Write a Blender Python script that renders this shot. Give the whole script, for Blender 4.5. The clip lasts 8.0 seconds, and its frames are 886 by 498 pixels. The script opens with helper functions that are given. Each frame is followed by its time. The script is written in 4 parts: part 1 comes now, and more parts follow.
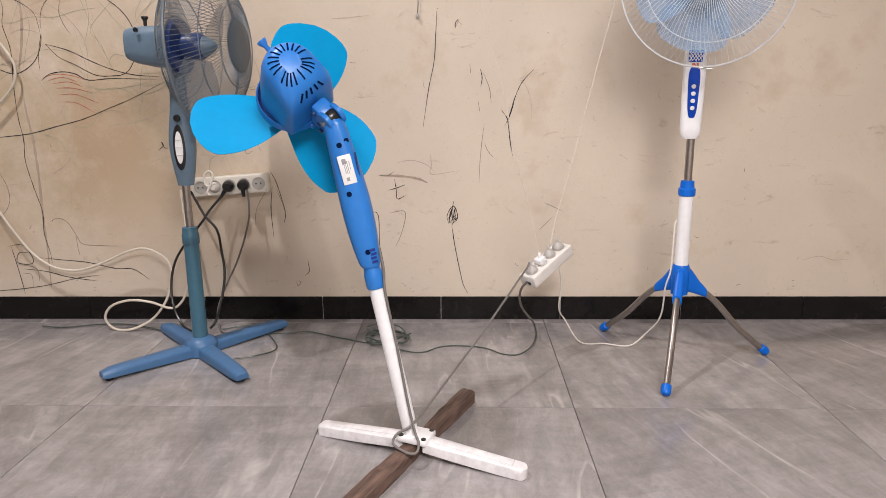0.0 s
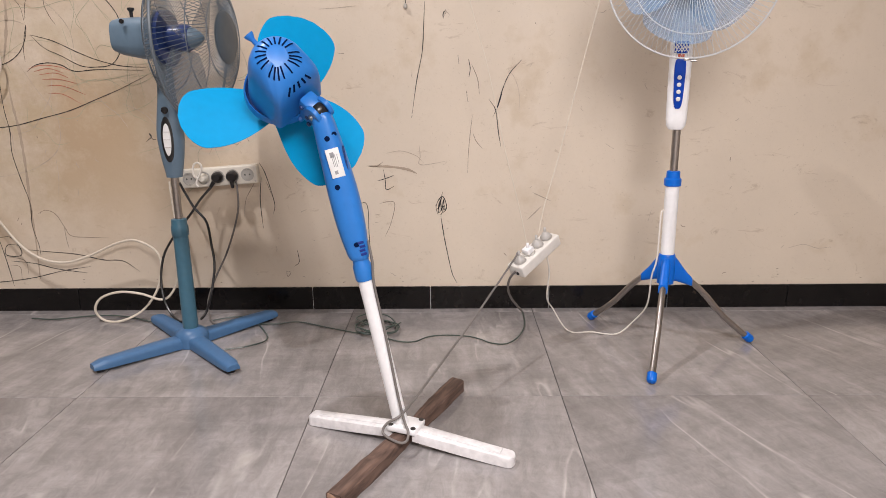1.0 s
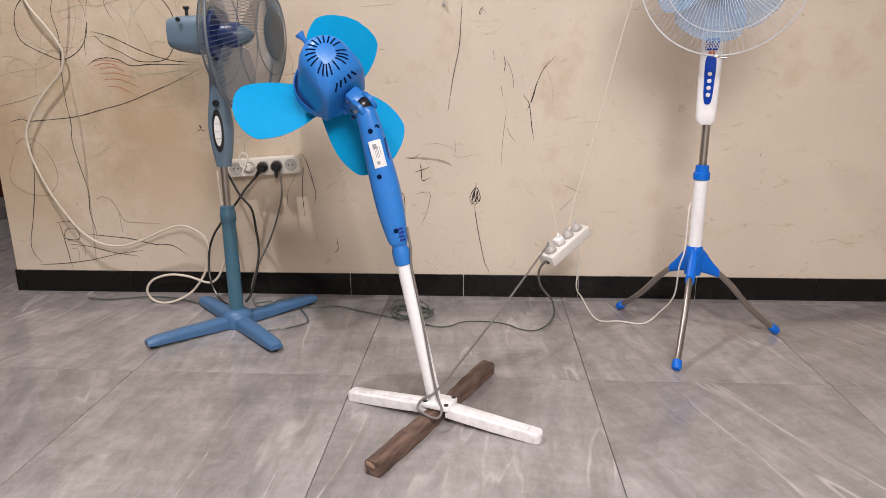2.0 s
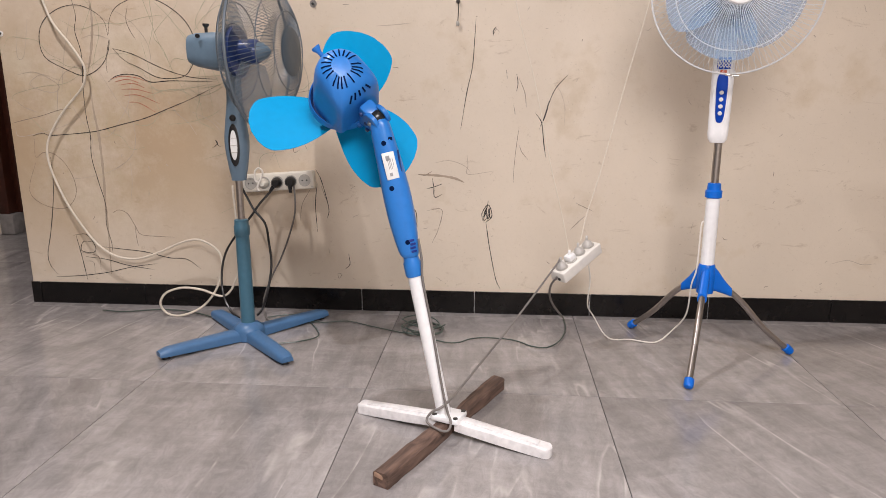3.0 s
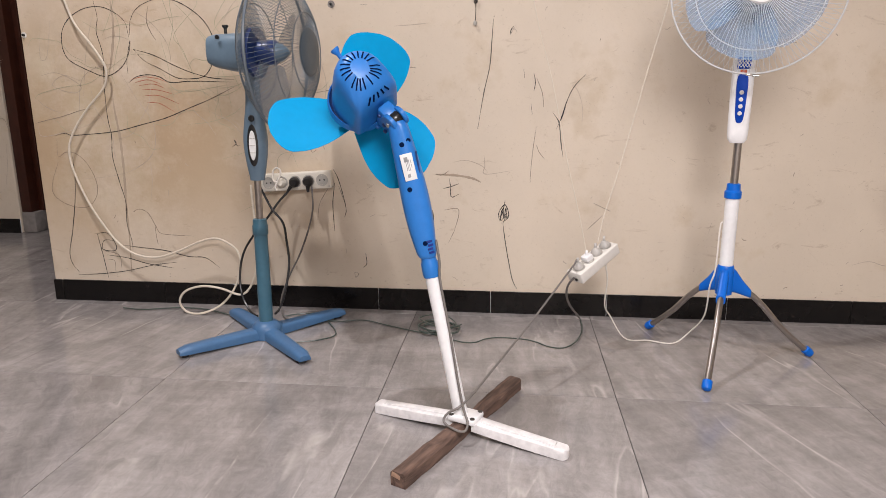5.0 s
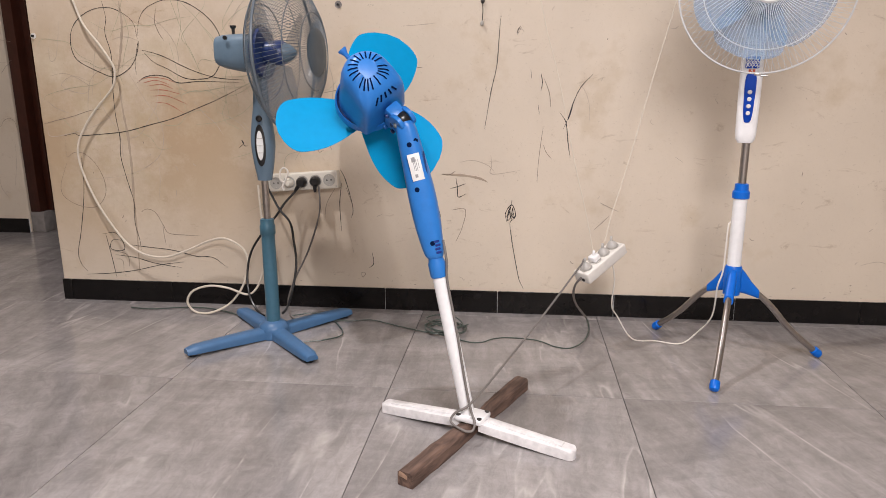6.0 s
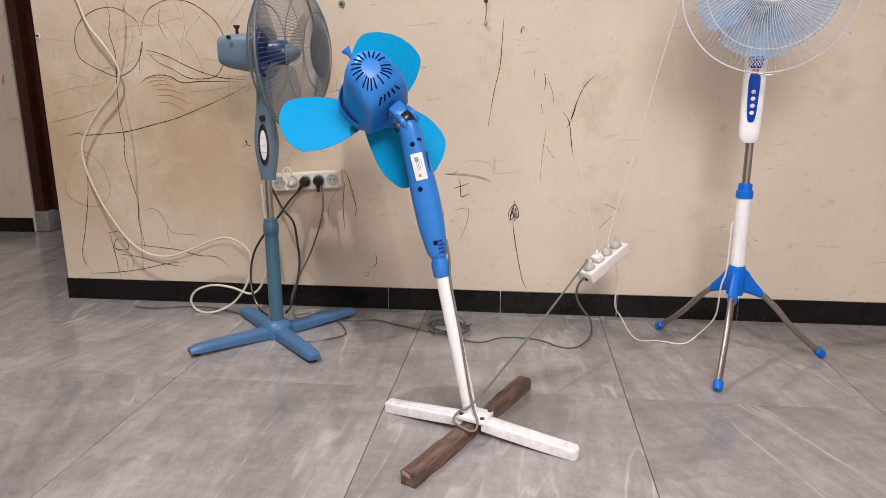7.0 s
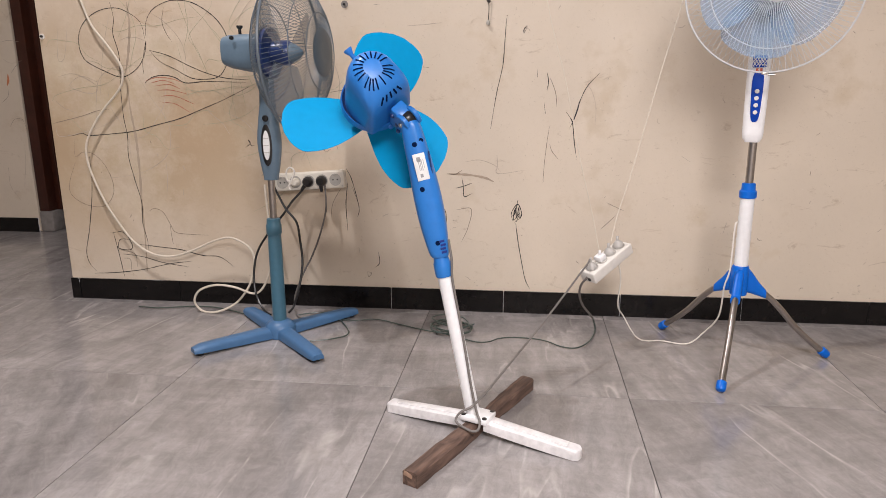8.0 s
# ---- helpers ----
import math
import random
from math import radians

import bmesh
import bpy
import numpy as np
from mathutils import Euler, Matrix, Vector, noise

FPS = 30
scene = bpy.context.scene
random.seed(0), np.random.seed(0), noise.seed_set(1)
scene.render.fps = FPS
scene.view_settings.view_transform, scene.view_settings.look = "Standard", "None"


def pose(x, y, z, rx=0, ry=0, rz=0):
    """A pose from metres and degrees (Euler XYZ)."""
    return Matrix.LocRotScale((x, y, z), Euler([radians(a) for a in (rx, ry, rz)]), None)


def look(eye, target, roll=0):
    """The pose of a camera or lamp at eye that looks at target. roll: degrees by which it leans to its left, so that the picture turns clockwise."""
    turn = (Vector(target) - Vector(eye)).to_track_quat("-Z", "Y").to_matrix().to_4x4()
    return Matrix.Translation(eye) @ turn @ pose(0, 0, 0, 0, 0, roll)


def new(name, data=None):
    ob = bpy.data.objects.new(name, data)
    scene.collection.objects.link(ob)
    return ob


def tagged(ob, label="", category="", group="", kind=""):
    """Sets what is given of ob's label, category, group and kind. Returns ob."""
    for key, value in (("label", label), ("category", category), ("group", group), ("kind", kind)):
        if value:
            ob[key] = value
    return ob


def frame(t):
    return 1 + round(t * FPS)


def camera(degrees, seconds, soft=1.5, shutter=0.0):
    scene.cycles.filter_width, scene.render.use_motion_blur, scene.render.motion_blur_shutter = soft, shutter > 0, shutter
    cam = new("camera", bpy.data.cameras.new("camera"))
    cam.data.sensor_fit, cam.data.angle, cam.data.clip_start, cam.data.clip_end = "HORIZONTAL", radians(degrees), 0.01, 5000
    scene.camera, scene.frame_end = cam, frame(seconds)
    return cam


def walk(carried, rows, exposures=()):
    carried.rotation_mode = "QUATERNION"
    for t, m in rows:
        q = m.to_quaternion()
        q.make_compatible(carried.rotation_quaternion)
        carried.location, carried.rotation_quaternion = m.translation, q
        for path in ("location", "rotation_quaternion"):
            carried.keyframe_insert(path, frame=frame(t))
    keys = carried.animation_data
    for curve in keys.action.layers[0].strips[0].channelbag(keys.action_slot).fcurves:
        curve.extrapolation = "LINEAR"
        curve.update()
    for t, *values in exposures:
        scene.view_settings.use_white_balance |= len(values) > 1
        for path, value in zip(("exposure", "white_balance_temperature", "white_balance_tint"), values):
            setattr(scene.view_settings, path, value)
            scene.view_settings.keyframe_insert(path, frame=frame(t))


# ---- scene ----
cam = camera(67.0, 8.0, 0.75)
PATH = [
    (0, (0.328, -1.515, 0.755), (0.273, 0.428, 0.287), -0.5),
    (0.5, (0.329, -1.518, 0.757), (0.291, 0.423, 0.276), -0.6),
    (1, (0.334, -1.526, 0.768), (0.306, 0.409, 0.262), -0.6),
    (1.2, (0.318, -1.546, 0.785), (0.257, 0.387, 0.278), -0.5),
    (1.3, (0.333, -1.57, 0.762), (0.224, 0.361, 0.254), -0.7),
    (1.5, (0.322, -1.59, 0.767), (0.191, 0.33, 0.225), 0.1),
    (1.7, (0.329, -1.602, 0.775), (0.214, 0.321, 0.24), -0.5),
    (2.8, (0.33, -1.615, 0.769), (0.181, 0.323, 0.295), 0.1),
    (3, (0.332, -1.621, 0.752), (0.174, 0.32, 0.298), 0.0),
    (3.5, (0.328, -1.625, 0.754), (0.128, 0.314, 0.308), -0.1),
    (4, (0.327, -1.625, 0.757), (0.133, 0.313, 0.305), -0.1),
    (4.5, (0.327, -1.623, 0.76), (0.132, 0.313, 0.299), -0.1),
    (6, (0.324, -1.624, 0.761), (0.104, 0.309, 0.299), -0.2),
    (6.5, (0.323, -1.626, 0.757), (0.103, 0.308, 0.298), -0.1),
    (7, (0.324, -1.625, 0.76), (0.095, 0.307, 0.298), -0.2),
    (7.5, (0.323, -1.626, 0.761), (0.086, 0.305, 0.299), -0.2),
    (8, (0.328, -1.624, 0.762), (0.087, 0.306, 0.298), -0.3),
]
walk(cam, [(t, look(eye, target, roll)) for t, eye, target, roll in PATH])

# ---- light ----
world = bpy.data.worlds.new("room_air")
scene.world = world
world.use_nodes = True
world.node_tree.nodes["Background"].inputs[0].default_value = (1.0, 0.93, 0.84, 1)
world.node_tree.nodes["Background"].inputs[1].default_value = 0.004


def unseen_lamp(x, y, z, size, watts, colour):
    data = bpy.data.lights.new("unseen_lamp", "AREA")
    data.shape, data.size, data.energy, data.color = "DISK", size, watts, colour
    lamp = new("unseen_lamp", data)
    lamp.matrix_world = pose(x, y, z)
    return lamp


unseen_lamp(-0.94, -0.38, 2.84, 0.09, 44, (1.02, 0.965, 0.98))
# added soft fill behind the camera, unseen, a metre below the ceiling
unseen_lamp(0.72, -2.10, 1.90, 0.95, 97, (1.02, 0.965, 0.98))
scene.view_settings.exposure = 0.0


# ---- materials ----
def material(name, colour, rough=0.5, metal=0.0, vary=0.08, grain=60.0, bump=0.02, big=4.0, coat=0.0, alpha=1.0, shine=0.5):
    """A plain surface with variation of tone at two scales, uneven gloss and a fine relief."""
    m = bpy.data.materials.new(name)
    m.use_nodes = True
    n, l = m.node_tree.nodes, m.node_tree.links
    b = n["Principled BSDF"]
    co = n.new("ShaderNodeTexCoord")
    small, large = n.new("ShaderNodeTexNoise"), n.new("ShaderNodeTexNoise")
    small.inputs["Scale"].default_value, large.inputs["Scale"].default_value = grain, big
    small.inputs["Detail"].default_value = large.inputs["Detail"].default_value = 4
    for t in (small, large):
        l.new(co.outputs["Object"], t.inputs["Vector"])
    add = n.new("ShaderNodeMath")
    add.operation = "ADD"
    l.new(small.outputs["Fac"], add.inputs[0])
    l.new(large.outputs["Fac"], add.inputs[1])
    ramp = n.new("ShaderNodeMapRange")
    ramp.inputs["From Min"].default_value, ramp.inputs["From Max"].default_value = 0.7, 1.3
    ramp.inputs["To Min"].default_value, ramp.inputs["To Max"].default_value = 1 - vary, 1 + vary
    l.new(add.outputs[0], ramp.inputs["Value"])
    mul = n.new("ShaderNodeVectorMath")
    mul.operation = "SCALE"
    mul.inputs[0].default_value = colour
    l.new(ramp.outputs[0], mul.inputs["Scale"])
    l.new(mul.outputs[0], b.inputs["Base Color"])
    gloss = n.new("ShaderNodeMapRange")
    gloss.inputs["To Min"].default_value, gloss.inputs["To Max"].default_value = rough * 0.8, min(1, rough * 1.2)
    l.new(large.outputs["Fac"], gloss.inputs["Value"])
    l.new(gloss.outputs[0], b.inputs["Roughness"])
    b.inputs["Metallic"].default_value = metal
    b.inputs["Coat Weight"].default_value = coat
    b.inputs["Alpha"].default_value = alpha
    b.inputs["Specular IOR Level"].default_value = shine
    if bump:
        bp = n.new("ShaderNodeBump")
        bp.inputs["Strength"].default_value, bp.inputs["Distance"].default_value = bump, 0.002
        l.new(small.outputs["Fac"], bp.inputs["Height"])
        l.new(bp.outputs[0], b.inputs["Normal"])
    return m


def wall_paint(name, base, dirt=1.0, stain=None):
    """Old cream emulsion: cloudy tone, brown dirt, scuffs and filler flecks; round a stain, dirt plus painted dimming.
    """
    m = bpy.data.materials.new(name)
    m.use_nodes = True
    n, l = m.node_tree.nodes, m.node_tree.links
    b = n["Principled BSDF"]
    co = n.new("ShaderNodeTexCoord")

    def tex(scale, detail, rough=0.55, stretch=None, distort=0.0):
        t = n.new("ShaderNodeTexNoise")
        t.inputs["Scale"].default_value, t.inputs["Detail"].default_value = scale, detail
        t.inputs["Roughness"].default_value, t.inputs["Distortion"].default_value = rough, distort
        if stretch:
            mp = n.new("ShaderNodeMapping")
            mp.inputs["Scale"].default_value = stretch
            l.new(co.outputs["Object"], mp.inputs["Vector"])
            l.new(mp.outputs[0], t.inputs["Vector"])
        else:
            l.new(co.outputs["Object"], t.inputs["Vector"])
        return t.outputs["Fac"]

    def span(src, lo, hi, a=0.0, z=1.0):
        r = n.new("ShaderNodeMapRange")
        for key, v in (("From Min", lo), ("From Max", hi), ("To Min", a), ("To Max", z)):
            r.inputs[key].default_value = v
        l.new(src, r.inputs["Value"])
        return r.outputs[0]

    def blend(fac, one, two):
        x = n.new("ShaderNodeMix")
        x.data_type = "RGBA"
        l.new(fac, x.inputs["Factor"])
        for sock, v in ((x.inputs["A"], one), (x.inputs["B"], two)):
            if isinstance(v, tuple):
                sock.default_value = (*v, 1)
            else:
                l.new(v, sock)
        return x.outputs["Result"]

    tone = blend(span(tex(1.6, 5), 0.35, 0.65), tuple(c * 0.93 for c in base), tuple(min(1, c * 1.04) for c in base))
    tone = blend(span(tex(5, 6, 0.65), 0.55, 0.8, 0, 0.60 * dirt), tone, (base[0] * 0.74, base[1] * 0.66, base[2] * 0.52))
    tone = blend(span(tex(9, 8, 0.75, (1, 1, 2.2), 1.2), 0.60, 0.70, 0, 0.50 * dirt), tone, (base[0] * 0.55, base[1] * 0.47, base[2] * 0.40))
    tone = blend(span(tex(130, 4, 0.75), 0.63, 0.74, 0, 0.42 * dirt), tone, (base[0] * 0.42, base[1] * 0.36, base[2] * 0.31))
    tone = blend(span(tex(46, 6, 0.8), 0.67, 0.73, 0, 0.45 * dirt), tone, (0.86, 0.82, 0.74))
    tone = blend(span(tex(64, 8, 0.8), 0.54, 0.72, 0, 0.12 * dirt), tone, (base[0] * 0.60, base[1] * 0.52, base[2] * 0.44))
    if stain:
        gap = n.new("ShaderNodeVectorMath")
        gap.operation = "DISTANCE"
        flat = n.new("ShaderNodeVectorMath")
        flat.operation = "MULTIPLY"
        flat.inputs[1].default_value = (0.75, 0, 1.5)
        l.new(co.outputs["Object"], flat.inputs[0])
        l.new(flat.outputs[0], gap.inputs[0])
        gap.inputs[1].default_value = (stain[0] * 0.75, 0, stain[1] * 1.5)
        both = n.new("ShaderNodeMath")
        both.operation = "MULTIPLY"
        l.new(span(gap.outputs["Value"], 0.08, 0.62, 0.85, 0), both.inputs[0])
        l.new(span(tex(7, 6, 0.7), 0.38, 0.62), both.inputs[1])
        tone = blend(both.outputs[0], tone, (base[0] * 0.74, base[1] * 0.73, base[2] * 0.56))
        # broad dirt, darkened further in the colour to offset lamp light on this side
        grime_and_shade = n.new("ShaderNodeMath")
        grime_and_shade.operation = "MULTIPLY"
        l.new(span(gap.outputs["Value"], 0.25, 0.92, 1.0, 0), grime_and_shade.inputs[0])
        l.new(span(tex(2.4, 8, 0.7), 0.30, 0.55), grime_and_shade.inputs[1])
        tone = blend(grime_and_shade.outputs[0], tone, (base[0] * 0.68, base[1] * 0.585, base[2] * 0.47))
    l.new(tone, b.inputs["Base Color"])
    l.new(span(tex(9, 3), 0.3, 0.7, 0.42, 0.66), b.inputs["Roughness"])
    bp = n.new("ShaderNodeBump")
    bp.inputs["Strength"].default_value, bp.inputs["Distance"].default_value = 0.25, 0.004
    l.new(tex(22, 7, 0.6), bp.inputs["Height"])
    l.new(bp.outputs[0], b.inputs["Normal"])
    return m


def tile_stone(name):
    """Polished grey porcelain: soft clouds, crossing fine bands and broken pale veins, another cut on every tile."""
    m = bpy.data.materials.new(name)
    m.use_nodes = True
    n, l = m.node_tree.nodes, m.node_tree.links
    b = n["Principled BSDF"]
    co, info = n.new("ShaderNodeTexCoord"), n.new("ShaderNodeObjectInfo")
    spin, swing = n.new("ShaderNodeVectorRotate"), n.new("ShaderNodeMapRange")
    spin.rotation_type = "Z_AXIS"
    swing.inputs["To Min"].default_value, swing.inputs["To Max"].default_value = radians(-30), radians(12)
    l.new(info.outputs["Random"], swing.inputs["Value"])
    l.new(swing.outputs[0], spin.inputs["Angle"])
    l.new(co.outputs["Object"], spin.inputs["Vector"])
    shift = n.new("ShaderNodeVectorMath")
    shift.operation = "MULTIPLY_ADD"
    shift.inputs[1].default_value = (37, 23, 11)
    l.new(info.outputs["Random"], shift.inputs[0])
    l.new(spin.outputs[0], shift.inputs[2])

    def tex(stretch, scale, detail, rough, distort):
        mp = n.new("ShaderNodeMapping")
        mp.inputs["Scale"].default_value = stretch
        l.new(shift.outputs[0], mp.inputs["Vector"])
        t = n.new("ShaderNodeTexNoise")
        t.inputs["Scale"].default_value, t.inputs["Detail"].default_value = scale, detail
        t.inputs["Roughness"].default_value, t.inputs["Distortion"].default_value = rough, distort
        l.new(mp.outputs[0], t.inputs["Vector"])
        return t.outputs["Fac"]

    def span(src, lo, hi, a, z):
        r = n.new("ShaderNodeMapRange")
        for key, v in (("From Min", lo), ("From Max", hi), ("To Min", a), ("To Max", z)):
            r.inputs[key].default_value = v
        l.new(src, r.inputs["Value"])
        return r.outputs[0]

    def times(one, two):
        x = n.new("ShaderNodeMath")
        x.operation = "MULTIPLY"
        l.new(one, x.inputs[0])
        l.new(two, x.inputs[1])
        return x.outputs[0]

    def line(src, mid, half):
        """One where the value crosses mid, falling to nothing on both flanks."""
        r = n.new("ShaderNodeValToRGB")
        e = r.color_ramp.elements
        e[0].position, e[0].color = mid - half, (0, 0, 0, 1)
        e[1].position, e[1].color = mid + half * 0.5, (0, 0, 0, 1)
        e.new(mid).color = (1, 1, 1, 1)
        l.new(src, r.inputs["Fac"])
        return r.outputs["Color"]

    tone = span(tex((1, 1, 1), 3.0, 8, 0.66, 0.6), 0.32, 0.68, 0.76, 1.22)
    tone = times(tone, span(tex((6, 1.1, 1), 1.5, 5, 0.55, 1.4), 0.32, 0.68, 0.84, 1.15))
    tone = times(tone, span(tex((1.3, 9, 1), 2.2, 10, 0.74, 0.35), 0.30, 0.70, 0.88, 1.12))
    tone = times(tone, span(tex((2.2, 1, 1), 15.0, 10, 0.82, 1.1), 0.30, 0.70, 0.78, 1.21))
    tone = times(tone, span(info.outputs["Random"], 0, 1, 0.96, 1.05))
    shade = n.new("ShaderNodeVectorMath")
    shade.operation = "SCALE"
    shade.inputs[0].default_value = (0.282, 0.262, 0.257)
    l.new(tone, shade.inputs["Scale"])
    course = tex((5.2, 0.75, 1), 0.85, 4, 0.45, 0.18)
    veil = span(tex((1, 1, 1), 4.2, 4, 0.6, 0.3), 0.46, 0.62, 0, 0.60)
    mix = n.new("ShaderNodeMix")
    mix.data_type = "RGBA"
    l.new(times(line(course, 0.50, 0.014), veil), mix.inputs["Factor"])
    l.new(shade.outputs[0], mix.inputs["A"])
    mix.inputs["B"].default_value = (0.56, 0.525, 0.495, 1)
    # a darker run of stone beside the veins
    dark = n.new("ShaderNodeMix")
    dark.data_type = "RGBA"
    l.new(times(line(course, 0.535, 0.035), span(tex((1, 1, 1), 2.6, 3, 0.5, 0.2), 0.45, 0.65, 0, 0.45)), dark.inputs["Factor"])
    l.new(mix.outputs["Result"], dark.inputs["A"])
    dark.inputs["B"].default_value = (0.180, 0.163, 0.158, 1)
    l.new(dark.outputs["Result"], b.inputs["Base Color"])
    l.new(span(tex((2.9, 1.1, 1), 5.0, 4, 0.6, 0.3), 0, 1, 0.06, 0.26), b.inputs["Roughness"])
    return m


def old_wood(name):
    m = bpy.data.materials.new(name)
    m.use_nodes = True
    n, l = m.node_tree.nodes, m.node_tree.links
    b = n["Principled BSDF"]
    co, mp = n.new("ShaderNodeTexCoord"), n.new("ShaderNodeMapping")
    mp.inputs["Scale"].default_value = (5, 30, 30)
    l.new(co.outputs["Object"], mp.inputs["Vector"])
    t = n.new("ShaderNodeTexNoise")
    t.inputs["Scale"].default_value, t.inputs["Detail"].default_value, t.inputs["Distortion"].default_value = 2.2, 7, 0.8
    l.new(mp.outputs[0], t.inputs["Vector"])
    ramp = n.new("ShaderNodeValToRGB")
    e = ramp.color_ramp.elements
    e[0].position, e[0].color = 0.32, (0.048, 0.028, 0.021, 1)
    e[1].position, e[1].color = 0.68, (0.175, 0.108, 0.082, 1)
    l.new(t.outputs["Fac"], ramp.inputs["Fac"])
    l.new(ramp.outputs["Color"], b.inputs["Base Color"])
    b.inputs["Roughness"].default_value = 0.72
    bp = n.new("ShaderNodeBump")
    bp.inputs["Strength"].default_value, bp.inputs["Distance"].default_value = 0.5, 0.003
    l.new(t.outputs["Fac"], bp.inputs["Height"])
    l.new(bp.outputs[0], b.inputs["Normal"])
    return m


CREAM = wall_paint("cream_wall_paint", (0.70, 0.607, 0.497), 1.15, (-1.92, -0.80))
# for unseen walls: darker than the cream so that less light bounces back
PLAIN_DARK = wall_paint("plain_dark_wall_paint", (0.50, 0.44, 0.375), 0.4)
CEILING = material("ceiling_paint", (0.78, 0.76, 0.72), 0.8, bump=0.05)
STONE = tile_stone("grey_marbled_tile")
GROUT = material("dark_grout", (0.045, 0.042, 0.040), 0.9)
BLACK_TILE = material("black_glazed_tile", (0.008, 0.007, 0.007), 0.20, vary=0.3, grain=25, shine=0.28)
MORTAR = material("grey_mortar", (0.23, 0.21, 0.20), 0.9, vary=0.25, grain=30, bump=0.4)
BROWN = material("brown_gloss_paint", (0.050, 0.014, 0.008), 0.35, vary=0.25, grain=20)
CYAN_BLUE = material("bright_blue_plastic", (0.024, 0.185, 0.57), 0.34, vary=0.06, bump=0.03, shine=0.4)
BLADE = material("cyan_translucent_plastic", (0.000, 0.290, 0.60), 0.5, vary=0.05, alpha=0.93, shine=0.05)
WHITE = material("white_enamel", (0.86, 0.86, 0.87), 0.38, vary=0.05)
DIRTY_WHITE = material("scuffed_white_plastic", (0.69, 0.672, 0.675), 0.5, vary=0.15, grain=70, big=22, bump=0.14)
WOOD = old_wood("dark_weathered_wood")
PALE_WOOD = material("pale_end_grain", (0.30, 0.19, 0.13), 0.8, vary=0.3, grain=80, bump=0.4)
SLATE = material("slate_blue_plastic", (0.060, 0.150, 0.300), 0.42, vary=0.08, bump=0.03)
GREY_BLUE = material("grey_blue_plastic", (0.115, 0.175, 0.235), 0.42, vary=0.06)
BADGE_GREY = material("dull_grey_badge", (0.070, 0.098, 0.125), 0.5)
TEAL = material("teal_blue_painted_metal", (0.055, 0.150, 0.215), 0.35, vary=0.08)
CHROME = material("brushed_chrome", (0.38, 0.35, 0.33), 0.36, 1.0, vary=0.1, grain=90)
WIRE = material("grey_painted_wire", (0.12, 0.15, 0.18), 0.4)
WHITE_WIRE = material("white_painted_wire", (0.60, 0.605, 0.61), 0.45)
SMOKE = material("smoky_clear_blade", (0.22, 0.26, 0.31), 0.25, alpha=0.30)
DARK_BLUE = material("dark_blue_plastic", (0.020, 0.045, 0.16), 0.3)
ROYAL = material("royal_blue_plastic", (0.002, 0.135, 0.62), 0.36, vary=0.05, shine=0.3)
NAVY = material("navy_plastic", (0.010, 0.030, 0.22), 0.3)
# near-black without gloss: the shade inside slits and holes put into colour
OPENING_SHADE = material("painted_opening_shade", (0.004, 0.012, 0.045), 0.9, shine=0.0)
KEY_BLUE = material("glossy_blue_panel", (0.003, 0.052, 0.40), 0.35, shine=0.15)
PALE_BLADE = material("pale_blue_clear_blade", (0.30, 0.50, 0.76), 0.25, alpha=0.34)
BLACK = material("black_rubber", (0.012, 0.012, 0.013), 0.30)
CORD_GREY = material("grey_cord", (0.17, 0.155, 0.145), 0.55)
CORD_GREEN = material("dark_green_grey_cord", (0.055, 0.075, 0.065), 0.30)
HOSE = material("yellowed_white_cable", (0.66, 0.595, 0.50), 0.45, vary=0.1)
PLASTER = material("broken_white_plaster", (0.78, 0.75, 0.70), 0.9, vary=0.2, grain=50, bump=0.5)
ORANGE = material("orange_crayon", (0.55, 0.20, 0.09), 0.7, vary=0.2, bump=0)
THIN_CORD = material("thin_yellowed_cord", (0.70, 0.63, 0.53), 0.5)
CORD_WHITE = material("white_cord", (0.74, 0.70, 0.64), 0.30)
PLUG_GREY = material("pale_grey_plug_plastic", (0.50, 0.48, 0.455), 0.42)
STRIP_WHITE = material("yellowed_white_plastic", (0.78, 0.755, 0.71), 0.4, vary=0.06)
IVORY = material("ivory_plastic", (0.70, 0.66, 0.58), 0.4, vary=0.06)
SOCKET_GREY = material("grey_socket_plastic", (0.44, 0.42, 0.385), 0.42)
PAPER = material("white_sticker", (0.76, 0.76, 0.75), 0.5)
PRINT = material("grey_print", (0.30, 0.30, 0.31), 0.6, bump=0)
RED = material("orange_red_plastic", (0.55, 0.10, 0.04), 0.4)
STEEL = material("zinc_screw", (0.55, 0.52, 0.48), 0.3, 1.0)
PENCIL = material("black_pencil", (0.042, 0.037, 0.035), 0.7, vary=0.4, grain=40, bump=0)
FAINT = material("faint_pencil", (0.27, 0.215, 0.172), 0.7, vary=0.25, grain=25, bump=0)
PEN = material("blue_black_ink", (0.020, 0.022, 0.045), 0.6, bump=0)
CRAYON = material("red_crayon", (0.46, 0.17, 0.11), 0.7, vary=0.2, bump=0)
GREEN = material("green_crayon", (0.41, 0.40, 0.28), 0.7, vary=0.2, bump=0)
DIM = material("worn_pencil", (0.49, 0.41, 0.33), 0.7, vary=0.2, grain=25, bump=0)
# tone of a real smudge, also used to paint the cable's shadow
SMUDGE_SHADOW = material("grey_smudge_and_shadow", (0.43, 0.345, 0.265), 0.7, vary=0.12, grain=18, bump=0)


